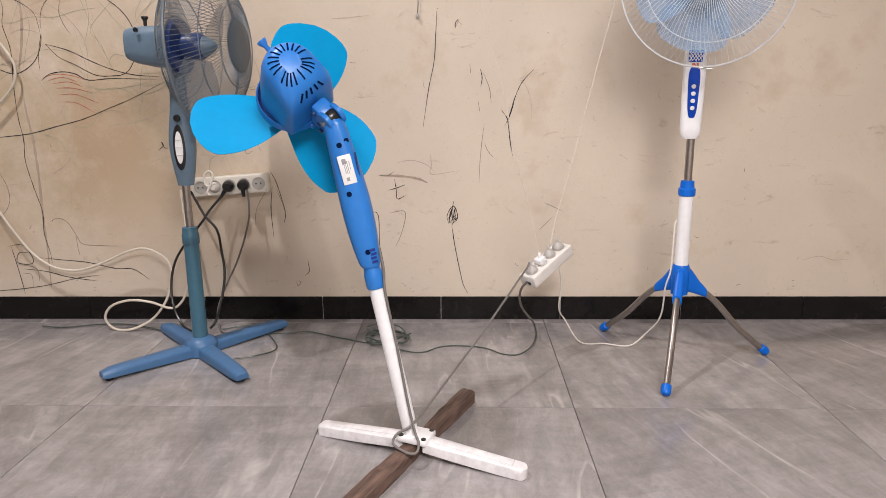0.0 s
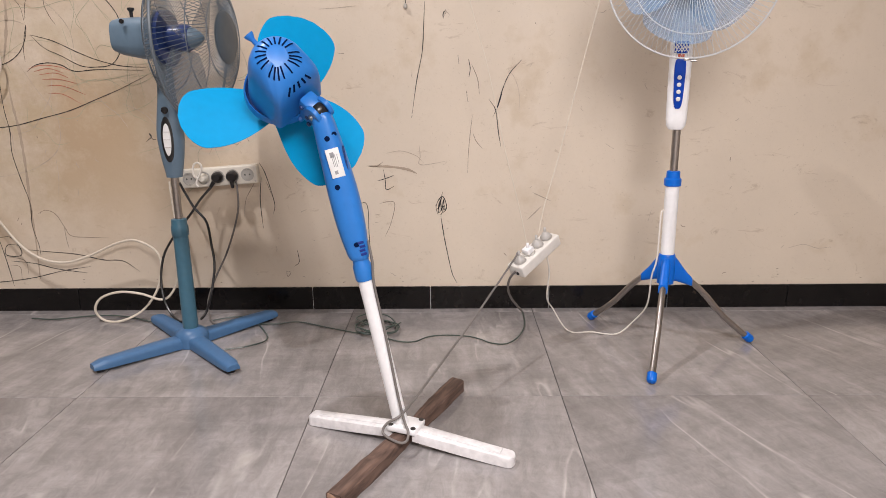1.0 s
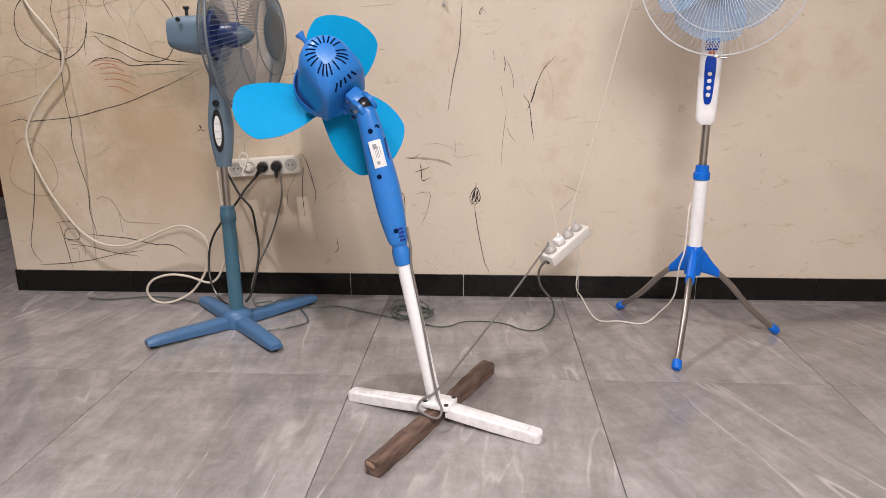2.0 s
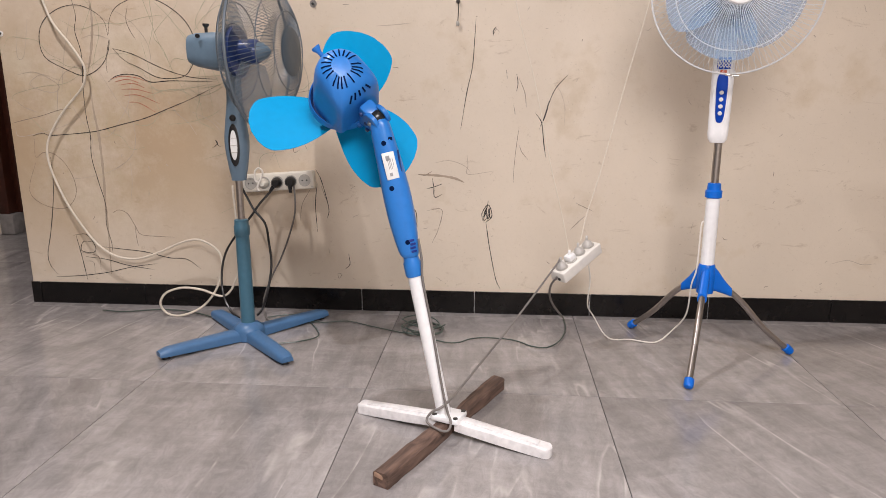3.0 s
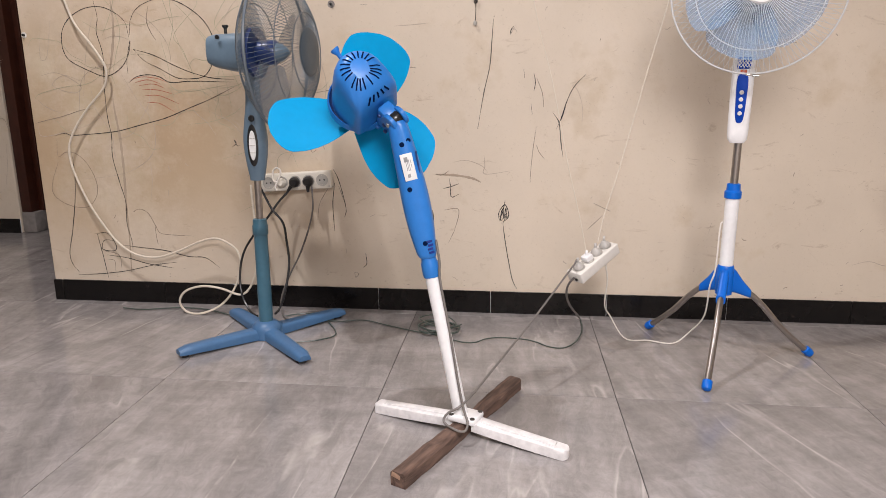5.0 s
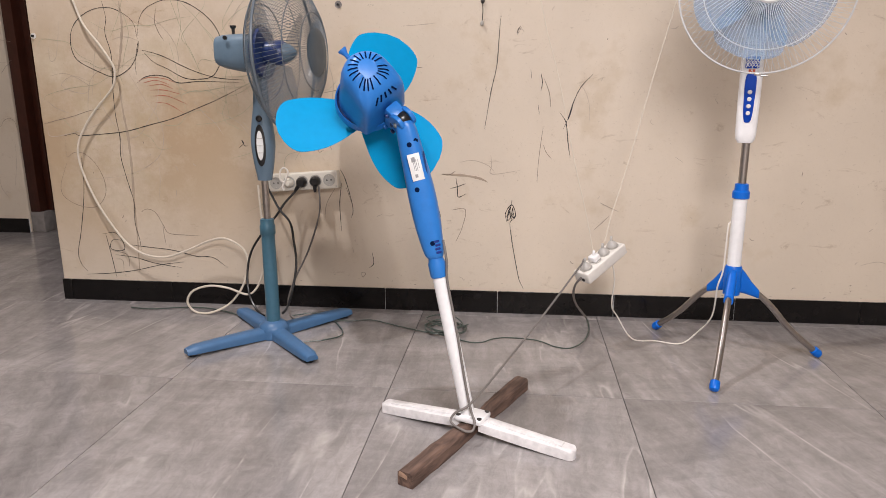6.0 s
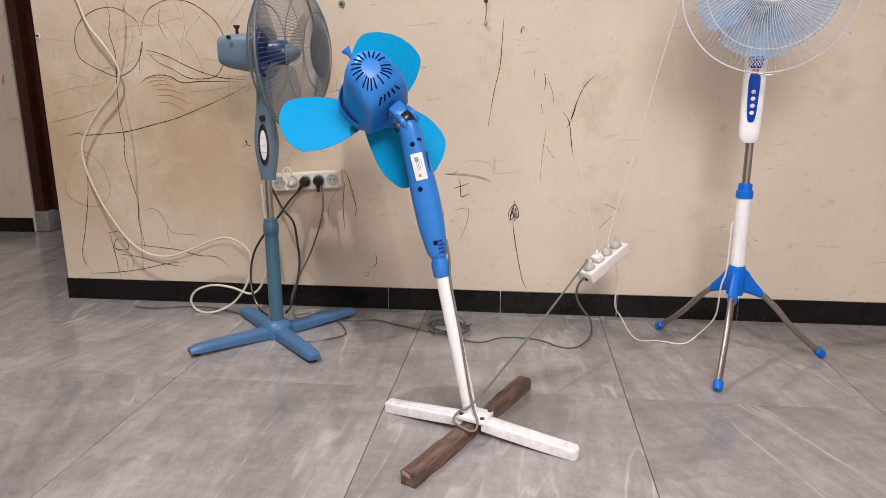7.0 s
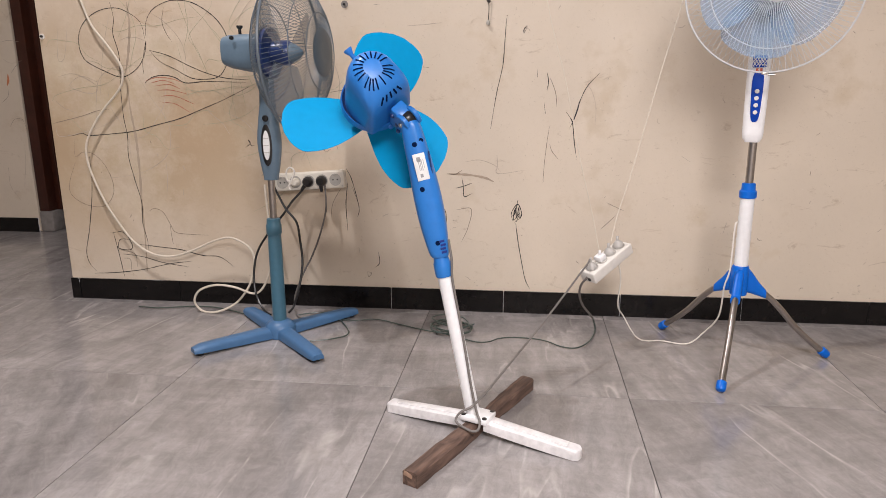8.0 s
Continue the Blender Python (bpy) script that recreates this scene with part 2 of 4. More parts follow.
# ---- building helpers ----
def finish(name, bm, mat, smooth=True):
    bmesh.ops.recalc_face_normals(bm, faces=bm.faces)
    me = bpy.data.meshes.new(name)
    bm.to_mesh(me)
    bm.free()
    me.materials.append(mat)
    if smooth:
        me.polygons.foreach_set("use_smooth", [True] * len(me.polygons))
        me.set_sharp_from_angle(angle=radians(38))
    return new(name, me)


def part(name, bm, mat, parent, label="", smooth=True):
    ob = finish(name, bm, mat, smooth)
    ob.parent = parent
    if label:
        tagged(ob, label)
    return ob


def thing(name, m, label, category, group="", kind=""):
    ob = new(name)
    ob.empty_display_size = 0.1
    ob.matrix_world = m
    return tagged(ob, label, category, group, kind)


def box(sx, sy, sz, m=Matrix(), bevel=0.0, seg=2, bm=None):
    own = bmesh.new()
    bmesh.ops.create_cube(own, size=1, matrix=Matrix.Diagonal((sx, sy, sz, 1)))
    if bevel:
        bmesh.ops.bevel(own, geom=own.edges[:], offset=bevel, segments=seg, affect="EDGES", profile=0.5)
    own.transform(m)
    return merge(bm, own)


def merge(bm, own):
    if bm is None:
        return own
    me = bpy.data.meshes.new("tmp")
    own.to_mesh(me)
    own.free()
    bm.from_mesh(me)
    bpy.data.meshes.remove(me)
    return bm


def loft(loops, close=True, cap=True, bm=None):
    """Skins closed loops of points, one after the other."""
    own = bmesh.new()
    rings = [[own.verts.new(p) for p in loop] for loop in loops]
    for a, b in zip(rings, rings[1:]):
        n = len(a)
        for i in range(n if close else n - 1):
            own.faces.new((a[i], a[(i + 1) % n], b[(i + 1) % n], b[i]))
    if cap:
        own.faces.new(rings[0][::-1])
        own.faces.new(rings[-1])
    return merge(bm, own)


def lathe(profile, seg=32, m=Matrix(), bm=None, cap=True):
    """Turns (radius, height) pairs about z."""
    loops = [[m @ Vector((r * math.cos(k * math.tau / seg), r * math.sin(k * math.tau / seg), z)) for k in range(seg)] for r, z in profile]
    return loft(loops, True, cap, bm)


def smooth_line(points, per=6):
    p = [Vector(q) for q in points]
    if len(p) < 3:
        return p
    p = [2 * p[0] - p[1]] + p + [2 * p[-1] - p[-2]]
    out = []
    for a, b, c, d in zip(p, p[1:], p[2:], p[3:]):
        for k in range(per):
            t = k / per
            out.append(0.5 * (2 * b + (c - a) * t + (2 * a - 5 * b + 4 * c - d) * t * t + (3 * b - a - 3 * c + d) * t ** 3))
    return out + [p[-2]]


def tube(points, radius, seg=8, per=6, bm=None, cap=True, closed=False):
    """A round bar along a smooth line; radius may be a function of the way along, 0 to 1."""
    line = smooth_line(points, per) if per > 1 else [Vector(q) for q in points]
    loops, side = [], None
    for i, p in enumerate(line):
        way = (line[min(i + 1, len(line) - 1)] - line[max(i - 1, 0)]).normalized()
        if side is None:
            side = way.orthogonal().normalized()
        side = (side - way * side.dot(way)).normalized()
        up = way.cross(side)
        r = radius(i / (len(line) - 1)) if callable(radius) else radius
        loops.append([p + r * (math.cos(k * math.tau / seg) * side + math.sin(k * math.tau / seg) * up) for k in range(seg)])
    if closed:
        loops.append(loops[0])
        return loft(loops, True, False, bm)
    return loft(loops, True, cap, bm)


def ring(radius, wire, m=Matrix(), seg=64, bm=None, sides=6):
    own = bmesh.new()
    rows = []
    for i in range(seg):
        a = i * math.tau / seg
        rows.append([own.verts.new(m @ Vector(((radius + wire * math.cos(k * math.tau / sides)) * math.cos(a), (radius + wire * math.cos(k * math.tau / sides)) * math.sin(a), wire * math.sin(k * math.tau / sides)))) for k in range(sides)])
    for i in range(seg):
        a, b = rows[i], rows[(i + 1) % seg]
        for k in range(sides):
            own.faces.new((a[k], b[k], b[(k + 1) % sides], a[(k + 1) % sides]))
    return merge(bm, own)


def axes(origin, front, up):
    """A pose whose z is the front and whose x is as near to up as it can be."""
    z = Vector(front).normalized()
    x = (Vector(up) - z * Vector(up).dot(z)).normalized()
    return Matrix.LocRotScale(origin, Matrix((x, z.cross(x), z)).transposed().to_quaternion(), None)


def fan_blade(inner, outer, width, pitch, sweep, thick=0.0016):
    """One fan blade in the plane across z, twisted, swept back and rounded at its tip."""
    rows, n = [], 26
    for i in range(n + 1):
        t = i / n
        r = inner + (outer - inner) * t
        w = width * (0.42 + 0.75 * math.sin(math.pi * min(1, 0.12 + 0.62 * t)) ** 1.2) * (1 if t < 0.80 else math.sqrt(max(0.03, 1 - ((t - 0.80) / 0.205) ** 2)))
        mid = sweep * t * t
        tilt = radians(pitch) * (1 - 0.45 * t)
        row = []
        for j in range(13):
            s = (j / 12 - 0.5) * w
            row.append(Vector((r - 0.10 * (s + mid) ** 2 / max(r, 0.03), (s * math.cos(tilt)) + mid, s * math.sin(tilt) + 0.05 * s * s / max(w, 0.01))))
        rows.append(row)
    loops = [[v + Vector((0, 0, thick / 2)) for v in row] + [v - Vector((0, 0, thick / 2)) for v in reversed(row)] for row in rows]
    return loft(loops)


def guard(name, parent, count, r_in, r_out, depth, wire, mat, m, swirl=0.0, label="", rings=()):
    """One half of a fan's cage: rings, and radial wires that share one mesh; depth is how far the middle stands out."""
    hoop = part(name, ring(r_in, wire * 1.6, m @ pose(0, 0, depth), 48), mat, parent, label)
    for r, w in rings:
        t = (r - r_in) / (r_out - r_in)
        part("guard_ring", ring(r, w, m @ pose(0, 0, depth * (1 - t ** 2.6)), 72), mat, hoop)
    pts = []
    for i in range(9):
        t = i / 8
        r = r_in + (r_out - r_in) * t
        pts.append(Vector((r * math.cos(swirl * t), r * math.sin(swirl * t), depth * (1 - t ** 2.6))))
    one = part("guard_wire", tube(pts, wire, 4, 1, None, False), mat, hoop)
    one.matrix_local = m
    for k in range(1, count):
        ob = bpy.data.objects.new("guard_wire", one.data)
        scene.collection.objects.link(ob)
        ob.parent = hoop
        ob.matrix_local = m @ pose(0, 0, 0, 0, 0, 360 * k / count)
    return hoop


# ---- the room ----
# RIGHT_X is set far out so less light bounces off the side wall
WALL_Y, LEFT_END, RIGHT_X, HEIGHT = 0.625, -1.368, 2.90, 2.90


def slab(name, lo, hi, mat, label, category, bevel=0.0):
    lo, hi = Vector(lo), Vector(hi)
    mid = (lo + hi) / 2
    ob = finish(name, box(*(hi - lo), Matrix(), bevel), mat, False)
    ob.location = mid
    return tagged(ob, label, category, kind="structure")


wall_back = slab("wall_north", (LEFT_END, WALL_Y, 0), (RIGHT_X + 0.15, WALL_Y + 0.16, HEIGHT), CREAM, "cream painted wall covered with children's pencil scribbles", "wall", 0.004)
slab("wall_east", (RIGHT_X, -3.2, 0), (RIGHT_X + 0.15, WALL_Y, HEIGHT), PLAIN_DARK, "unseen plain side wall, painted dark to cut bounced light", "wall")
slab("wall_south", (-4.0, -3.35, 0), (RIGHT_X + 0.15, -3.2, HEIGHT), PLAIN_DARK, "unseen plain wall behind the camera, painted dark to cut bounced light", "wall")
slab("wall_west", (-4.15, -3.35, 0), (-4.0, 2.6, HEIGHT), PLAIN_DARK, "unseen plain passage wall, painted dark to cut bounced light", "wall")
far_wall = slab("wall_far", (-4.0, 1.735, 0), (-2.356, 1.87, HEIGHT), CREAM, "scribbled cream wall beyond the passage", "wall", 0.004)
slab("wall_end", (-2.9, 2.45, 0), (RIGHT_X, 2.6, HEIGHT), PLAIN_DARK, "unseen plain dark wall closing the room beyond", "wall")
slab("wall_inner", (-0.4, WALL_Y + 0.16, 0), (-0.25, 2.45, HEIGHT), PLAIN_DARK, "unseen plain dark partition behind the scribbled wall", "wall")
slab("ceiling", (-4.15, -3.35, HEIGHT), (RIGHT_X + 0.15, 2.6, HEIGHT + 0.12), CEILING, "white painted ceiling", "ceiling")
floor = slab("floor", (-4.15, -3.35, -0.12), (RIGHT_X + 0.15, 2.6, -0.0025), GROUT, "grey marbled polished porcelain tile floor", "floor")


def door_frame():
    f = thing("door_frame", pose(-2.335, 1.79, 0), "dark brown painted door frame standing on a grey mortar foot", "door frame", kind="structure")
    part("jamb", box(0.060, 0.13, 2.0, pose(0.011, 0.02, 1.113), 0.006), BROWN, f)
    part("stop", box(0.035, 0.05, 2.0, pose(0.052, 0.045, 1.113), 0.004), BROWN, f)
    part("head", box(0.90, 0.13, 0.08, pose(0.42, 0.02, 2.153), 0.006), BROWN, f)
    part("mortar_foot", box(0.080, 0.14, 0.113, pose(0.020, 0.02, 0.0565), 0.008), MORTAR, f, "rough grey mortar foot")
    return f


door_frame()


def baseboard(name, x0, x1, y, step, first, label):
    """Black glazed tiles, butted with thin pale joints, along a wall that faces -y."""
    base = finish(name, box(x1 - x0, 0.004, 0.076, Matrix()), DIRTY_WHITE, False)
    base.location = ((x0 + x1) / 2, y - 0.002, 0.038)
    tagged(base, label, "baseboard", kind="structure")
    cuts = [x0] + [first + k * step for k in range(-12, 16) if x0 + 0.02 < first + k * step < x1 - 0.02] + [x1]
    for a, b in zip(cuts, cuts[1:]):
        t = part("tile", box(b - a - 0.0022, 0.007, 0.081, Matrix(), 0.0012, 1), BLACK_TILE, base)
        t.location = ((a + b) / 2 - base.location.x, -0.0055, 0.0)
    return base


baseboard("baseboard", LEFT_END, RIGHT_X, WALL_Y, 0.3975, -0.138, "black glazed tile skirting with pale joints")
baseboard("baseboard_far", -4.0, -2.359, 1.735, 0.3975, -2.60, "black glazed tile skirting of the far wall")


def paint_edge():
    """Wall paint run unevenly a millimetre or two over the top of the skirting, broken by bare stretches."""
    hand = random.Random(5)
    bm = bmesh.new()
    n, sag, last = 640, 0.0, None
    for i in range(n + 1):
        x = LEFT_END + 0.003 + (RIGHT_X - LEFT_END - 0.006) * i / n
        sag = max(-0.0008, min(0.0032, sag + hand.uniform(-0.0009, 0.0009)))
        pair = [bm.verts.new((x, WALL_Y - 0.0095, z)) for z in (0.0788, 0.0786 - max(0.0, sag))]
        if last and sag > 0:
            bm.faces.new((last[0], pair[0], pair[1], last[1]))
        last = pair
    return tagged(finish("trim_paint_edge", bm, CREAM), "ragged cream paint edge along the black skirting", "trim", kind="structure")


paint_edge()
side_base = baseboard("baseboard_east", -1.9, 1.9, 0.0, 0.3975, 0.1, "black glazed tile skirting of the side wall")
side_base.matrix_world = pose(RIGHT_X - 0.002, WALL_Y - 0.012 - 1.9, 0.038, 0, 0, -90)

# ---- fan with the broken base, standing askew on a wooden bar ----
FAN_X, FAN_Y, LEG_TURN, BAR_TURN = 0.2325, -0.234, -21.8, 64.2
FAN_POSE = pose(FAN_X, FAN_Y, 0)


def wooden_bar():
    bm = bmesh.new()
    loops = []
    rnd = random.Random(4)
    for i in range(19):
        t = i / 18
        x = (t - 0.5) * 0.526
        w, h = 0.0172 + 0.0016 * math.sin(9 * t), 0.032 + 0.0015 * math.sin(7 * t + 1)
        if 0.60 < t < 0.66:
            h -= 0.006
        j = lambda: rnd.uniform(-0.0012, 0.0012)
        c = 0.006
        loops.append([Vector((x + j(), sx * w + j(), z + j())) for sx, z in ((-1, 0.001), (1, 0.001), (1.02, h - c), (0.72, h), (-0.70, h), (-1.02, h - c))])
    loft(loops, bm=bm)
    ob = finish("wooden_bar", bm, WOOD)
    ob.matrix_world = FAN_POSE @ pose(-0.003, 0.006, 0, 0, 0, BAR_TURN)
    chip = part("chipped_end", box(0.005, 0.021, 0.010, pose(-0.2615, 0.004, 0.0240, 14, 6, 4), 0.001), PALE_WOOD, ob, "paler splintered end grain")
    return tagged(ob, "rough dark brown wooden bar under the broken fan's foot", "wooden bar")


wooden_bar()


def bent_fan():
    fan = thing("stand_fan", FAN_POSE, "bright blue stand fan without cage, leaning on a white two-armed foot", "fan")
    # foot: two tapering arms, arched over the bar
    turn = pose(0, 0, 0, 0, 0, LEG_TURN)
    for side in (-1, 1):
        loops = []
        for t in [k / 11 for k in range(12)] + [1 + 0.010 * k for k in (1.6, 3.0, 4.1, 4.9, 5.3)]:
            u = max(0.0, t - 1) / 0.055
            x = side * (0.0235 + 0.2075 * t)
            half = (0.0215 - 0.004 * min(t, 1)) * math.sqrt(max(0.04, 1 - u * u))
            top = (0.039 - 0.015 * min(t, 1)) * (1 - 0.22 * u ** 2.5)
            low = 0.001 + 0.017 * max(0.0, 1 - t) ** 1.3
            c = 0.005
            loops.append([turn @ Vector((x, y, z)) for y, z in ((-half, low), (half, low), (half, top - 1.4 * c), (half * 0.95, top - 0.5 * c), (half * 0.78, top), (-half * 0.78, top), (-half * 0.95, top - 0.5 * c), (-half, top - 1.4 * c))])
        arm = part("foot_arm", loft(loops), DIRTY_WHITE, fan, "scuffed white plastic arm")
        rib = box(0.172, 0.020, 0.004, turn @ pose(side * 0.128, 0, 0.0322, 0, side * 4.1, 0), 0.0015)
        part("rib", rib, DIRTY_WHITE, arm)
    # plate with screw holes under the pole
    plate = part("base_plate", box(0.066, 0.056, 0.014, turn @ pose(0, 0, 0.0410, 0, 0, 0), 0.004), WHITE, fan)
    for sx in (-1, 1):
        for sy in (-1, 1):
            part("screw_hole", lathe([(0.0056, 0), (0.0056, 0.0016)], 14, turn @ pose(sx * 0.026, sy * 0.021, 0.0478)), BLACK, plate)
    # leaning pole and grip
    foot, top = Vector((-0.011, 0, 0.045)), Vector((-0.0755, 0.000, 0.372))
    lean = axes(foot, top - foot, (0, -1, 0))
    length = (top - foot).length
    part("pole", lathe([(0.0158, 0), (0.0158, length)], 28, lean), WHITE, fan, "white enamelled steel pole")
    collar = [(0.0180, -0.004), (0.0192, 0.0), (0.0192, 0.026), (0.0168, 0.032), (0.0155, 0.044), (0.0155, 0.056)]
    part("collar", lathe(collar, 28, axes(top, top - foot, (0, -1, 0))), CYAN_BLUE, fan)
    # grip: an oval bar that widens and curves up to the joint
    spine = [(-0.0835, 0.000, 0.412, 0.0175, 0.018), (-0.087, 0.0, 0.425, 0.0215, 0.022), (-0.098, 0.0, 0.480, 0.0275, 0.026), (-0.110, 0.0, 0.540, 0.0290, 0.027),
             (-0.123, 0.0, 0.600, 0.0262, 0.026), (-0.135, 0.0, 0.650, 0.0232, 0.023), (-0.144, 0.0, 0.688, 0.0200, 0.020), (-0.147, 0.0, 0.699, 0.0150, 0.017)]
    line = smooth_line([s[:3] for s in spine], 4)
    wide = smooth_line([(s[3], s[4], 0) for s in spine], 4)
    loops = []
    for p, w in zip(line, wide):
        loops.append([p + Vector((w.x * math.copysign(abs(math.cos(a)) ** 0.8, math.cos(a)), w.y * math.copysign(abs(math.sin(a)) ** 0.8, math.sin(a)), 0.16 * w.x * math.cos(a))) for a in [k * math.tau / 28 for k in range(28)]])
    grip = part("grip", loft(loops), CYAN_BLUE, fan, "bright blue plastic grip with screw holes")

    def on_grip(z, across, out=0.0):
        """A pose on the grip's face towards -y, at a height, z outward."""
        k = min(range(len(line)), key=lambda i: abs(line[i].z - z))
        way = (line[min(k + 1, len(line) - 1)] - line[max(k - 1, 0)]).normalized()
        c = across / wide[k].x
        y = -wide[k].y * (1 - abs(c) ** 2.5) ** 0.4
        return axes(line[k] + Vector((across, y - out, (z - line[k].z))), (c * 0.9, -1, 0), way)

    # dark discs paint the shade inside the grip's screw holes
    for z, across in ((0.652, 0.002), (0.560, -0.004), (0.446, 0.006), (0.660, 0.017)):
        part("screw_hole", lathe([(0.0052, -0.0016), (0.0052, 0.0008)], 14, on_grip(z, across)), OPENING_SHADE, grip)
    for k in range(4):
        part("notch", box(0.005, 0.012, 0.003, on_grip(0.426 + 0.008 * k, 0.014), 0.001), NAVY, grip)
    label = part("sticker", box(0.056, 0.0255, 0.0016, on_grip(0.607, 0.007, 0.0026), 0.0006), PAPER, grip, "white paper rating label with small print")
    for i, (u, v, a, b) in enumerate(((0.016, 0.002, 0.010, 0.008), (0.004, -0.003, 0.024, 0.0012), (0.004, 0.000, 0.024, 0.0012), (0.004, 0.003, 0.022, 0.0012), (-0.018, 0.002, 0.007, 0.006), (0.006, -0.007, 0.018, 0.0010))):
        part("print_bar", box(a, b, 0.0012, on_grip(0.607, 0.007, 0.0034) @ pose(u, v, 0)), PRINT, label)
    part("slot", box(0.075, 0.003, 0.003, on_grip(0.602, 0.0235, 0.0008), 0.0008), DARK_BLUE, grip)
    # joint: two cheeks, a black drum and screws
    pivot = PIVOT
    head = HEAD_POSE @ pose(0, 0, -0.15) @ Matrix.Scale(0.91, 4) @ pose(0, 0, 0.15)
    up, side_axis, ahead = (HEAD_TURN @ Vector(v) for v in ((1, 0, 0), (0, 1, 0), (0, 0, 1)))
    for off, r, h, mat, name in ((0.0145, 0.0215, 0.0050, CYAN_BLUE, "joint_cheek"), (-0.0145, 0.0215, 0.0050, CYAN_BLUE, "joint_cheek"), (0.0, 0.0175, 0.0090, BLACK, "joint_drum")):
        m = axes(pivot + side_axis * off, side_axis, (0, 0, 1))
        part(name, lathe([(r * 0.92, -h), (r, -h * 0.7), (r, h * 0.7), (r * 0.92, h)], 24, m), mat, fan)
    part("joint_screw", lathe([(0.006, 0), (0.006, 0.003), (0.003, 0.005)], 14, axes(pivot - side_axis * 0.0195, -side_axis, (0, 0, 1))), STEEL, fan)
    yoke = Matrix.LocRotScale(pivot + up * 0.020 + ahead * 0.020, HEAD_TURN.to_quaternion(), None)
    bracket = part("bracket", box(0.038, 0.034, 0.068, yoke, 0.007), CYAN_BLUE, fan, "bright blue tilting bracket with screws")
    for u, v in ((-0.008, 0.000), (-0.012, 0.024), (0.008, -0.018)):
        part("screw", lathe([(0.0050, 0), (0.0050, 0.004), (0.003, 0.0055)], 12, yoke @ pose(u, -0.0165, v, 90, 0, 0)), DARK_BLUE, bracket)
    part("wing_nut", box(0.018, 0.007, 0.009, yoke @ pose(-0.026, -0.006, 0.018, 0, 20, 0), 0.002), STEEL, bracket)
    # motor housing: round above, squared below, domed at its back
    prof = ((0.000, 0.0660, 0.0660), (-0.030, 0.0645, 0.0650), (-0.075, 0.0615, 0.0630), (-0.110, 0.0580, 0.0600), (-0.128, 0.0535, 0.0545), (-0.141, 0.0460, 0.0440), (-0.149, 0.0350, 0.0320), (-0.1525, 0.0200, 0.0180))
    loops = []
    for x, r, low in prof:
        loop = []
        for k in range(40):
            a = k * math.tau / 40
            c, s = math.cos(a), math.sin(a)
            if c >= 0:
                loop.append(head @ Vector((r * c, r * s, x)))
            else:
                e = 0.17 if x > -0.115 else (0.34 if x > -0.13 else 0.65)
                loop.append(head @ Vector((low * 1.04 * -abs(c) ** e, r * math.copysign(abs(s) ** e, s), x + (0.010 * min(1, 2.2 * abs(c)) if x < -0.1 else 0))))
        loops.append(loop)
    housing = part("motor_housing", loft(loops), CYAN_BLUE, fan, "bright blue domed motor housing with vent slits")
    def on_shell(row, turn):
        """A point of the housing's skin: rows from the front to the back, turn in degrees from its top."""
        i, k = int(row), turn / 9 % 40
        j, f, g = int(k), row - int(row), k - int(k)
        near = loops[i][j].lerp(loops[i][(j + 1) % 40], g)
        far = loops[min(i + 1, 7)][j].lerp(loops[min(i + 1, 7)][(j + 1) % 40], g)
        return near.lerp(far, f)

    # a flat ribbon on the skin, painted as the shade of an open slit
    def slit(turn, row0, row1, width):
        core = head @ Vector((0, 0, -0.09))
        rim = [on_shell(row0 + (row1 - row0) * t / 5, turn) for t in range(6)]
        side = (rim[-1] - rim[0]).cross(rim[2] - core).normalized() * width / 2
        proud = [(p + (p - core).normalized() * 0.0007) for p in rim]
        bm = bmesh.new()
        left, right = [bm.verts.new(p + side) for p in proud], [bm.verts.new(p - side) for p in proud]
        for t in range(5):
            bm.faces.new((left[t], left[t + 1], right[t + 1], right[t]))
        part("vent_slit", bm, OPENING_SHADE, housing, "", False)

    for k in range(20):
        slit(18 * k, 5.30, 6.95, 0.0031)
    for turn in (173.2, 176.6, 180, 183.4, 186.8):
        slit(turn, 3.1, 4.1, 0.0042)
    lip = [(0.0715, 0.013), (0.0750, 0.015), (0.0770, 0.013), (0.0765, 0.000), (0.0745, -0.008), (0.0720, -0.006), (0.0735, 0.001), (0.0715, 0.013)]
    part("front_rim", lathe(lip, 48, head, None, False), CYAN_BLUE, housing, "thin bright blue front flange")
    part("rim_plate", lathe([(0.066, 0.000), (0.0735, 0.005), (0.0735, 0.010), (0.034, 0.014), (0.032, 0.034), (0.012, 0.037)], 40, head), DARK_BLUE, housing, "dark motor face")
    part("rim_tab", box(0.020, 0.036, 0.014, head @ pose(-0.073, 0.0, 0.006), 0.004), CYAN_BLUE, housing)
    for k in (60, 180, 300):
        part("rim_clip", box(0.010, 0.008, 0.012, head @ pose(0, 0, 0.018, 0, 0, k) @ pose(0.068, 0, 0), 0.002), STEEL, housing)
    plunger = [(0.0052, 0.0), (0.0052, 0.022), (0.0072, 0.026), (0.0105, 0.033), (0.0105, 0.036)]
    part("plunger", lathe(plunger, 18, head @ pose(0.049, 0, -0.108, 0, 108, 0)), CYAN_BLUE, housing)
    # spindle, hub and three blades at rest
    part("spindle", lathe([(0.004, 0.030), (0.004, 0.080)], 12, head), STEEL, fan)
    hub = [(0.034, 0.042), (0.037, 0.046), (0.036, 0.072), (0.028, 0.080), (0.012, 0.083)]
    part("hub", lathe(hub, 28, head), BLADE, fan)
    for k in range(3):
        bm = fan_blade(0.032, 0.222, 0.150, 24, 0.013)
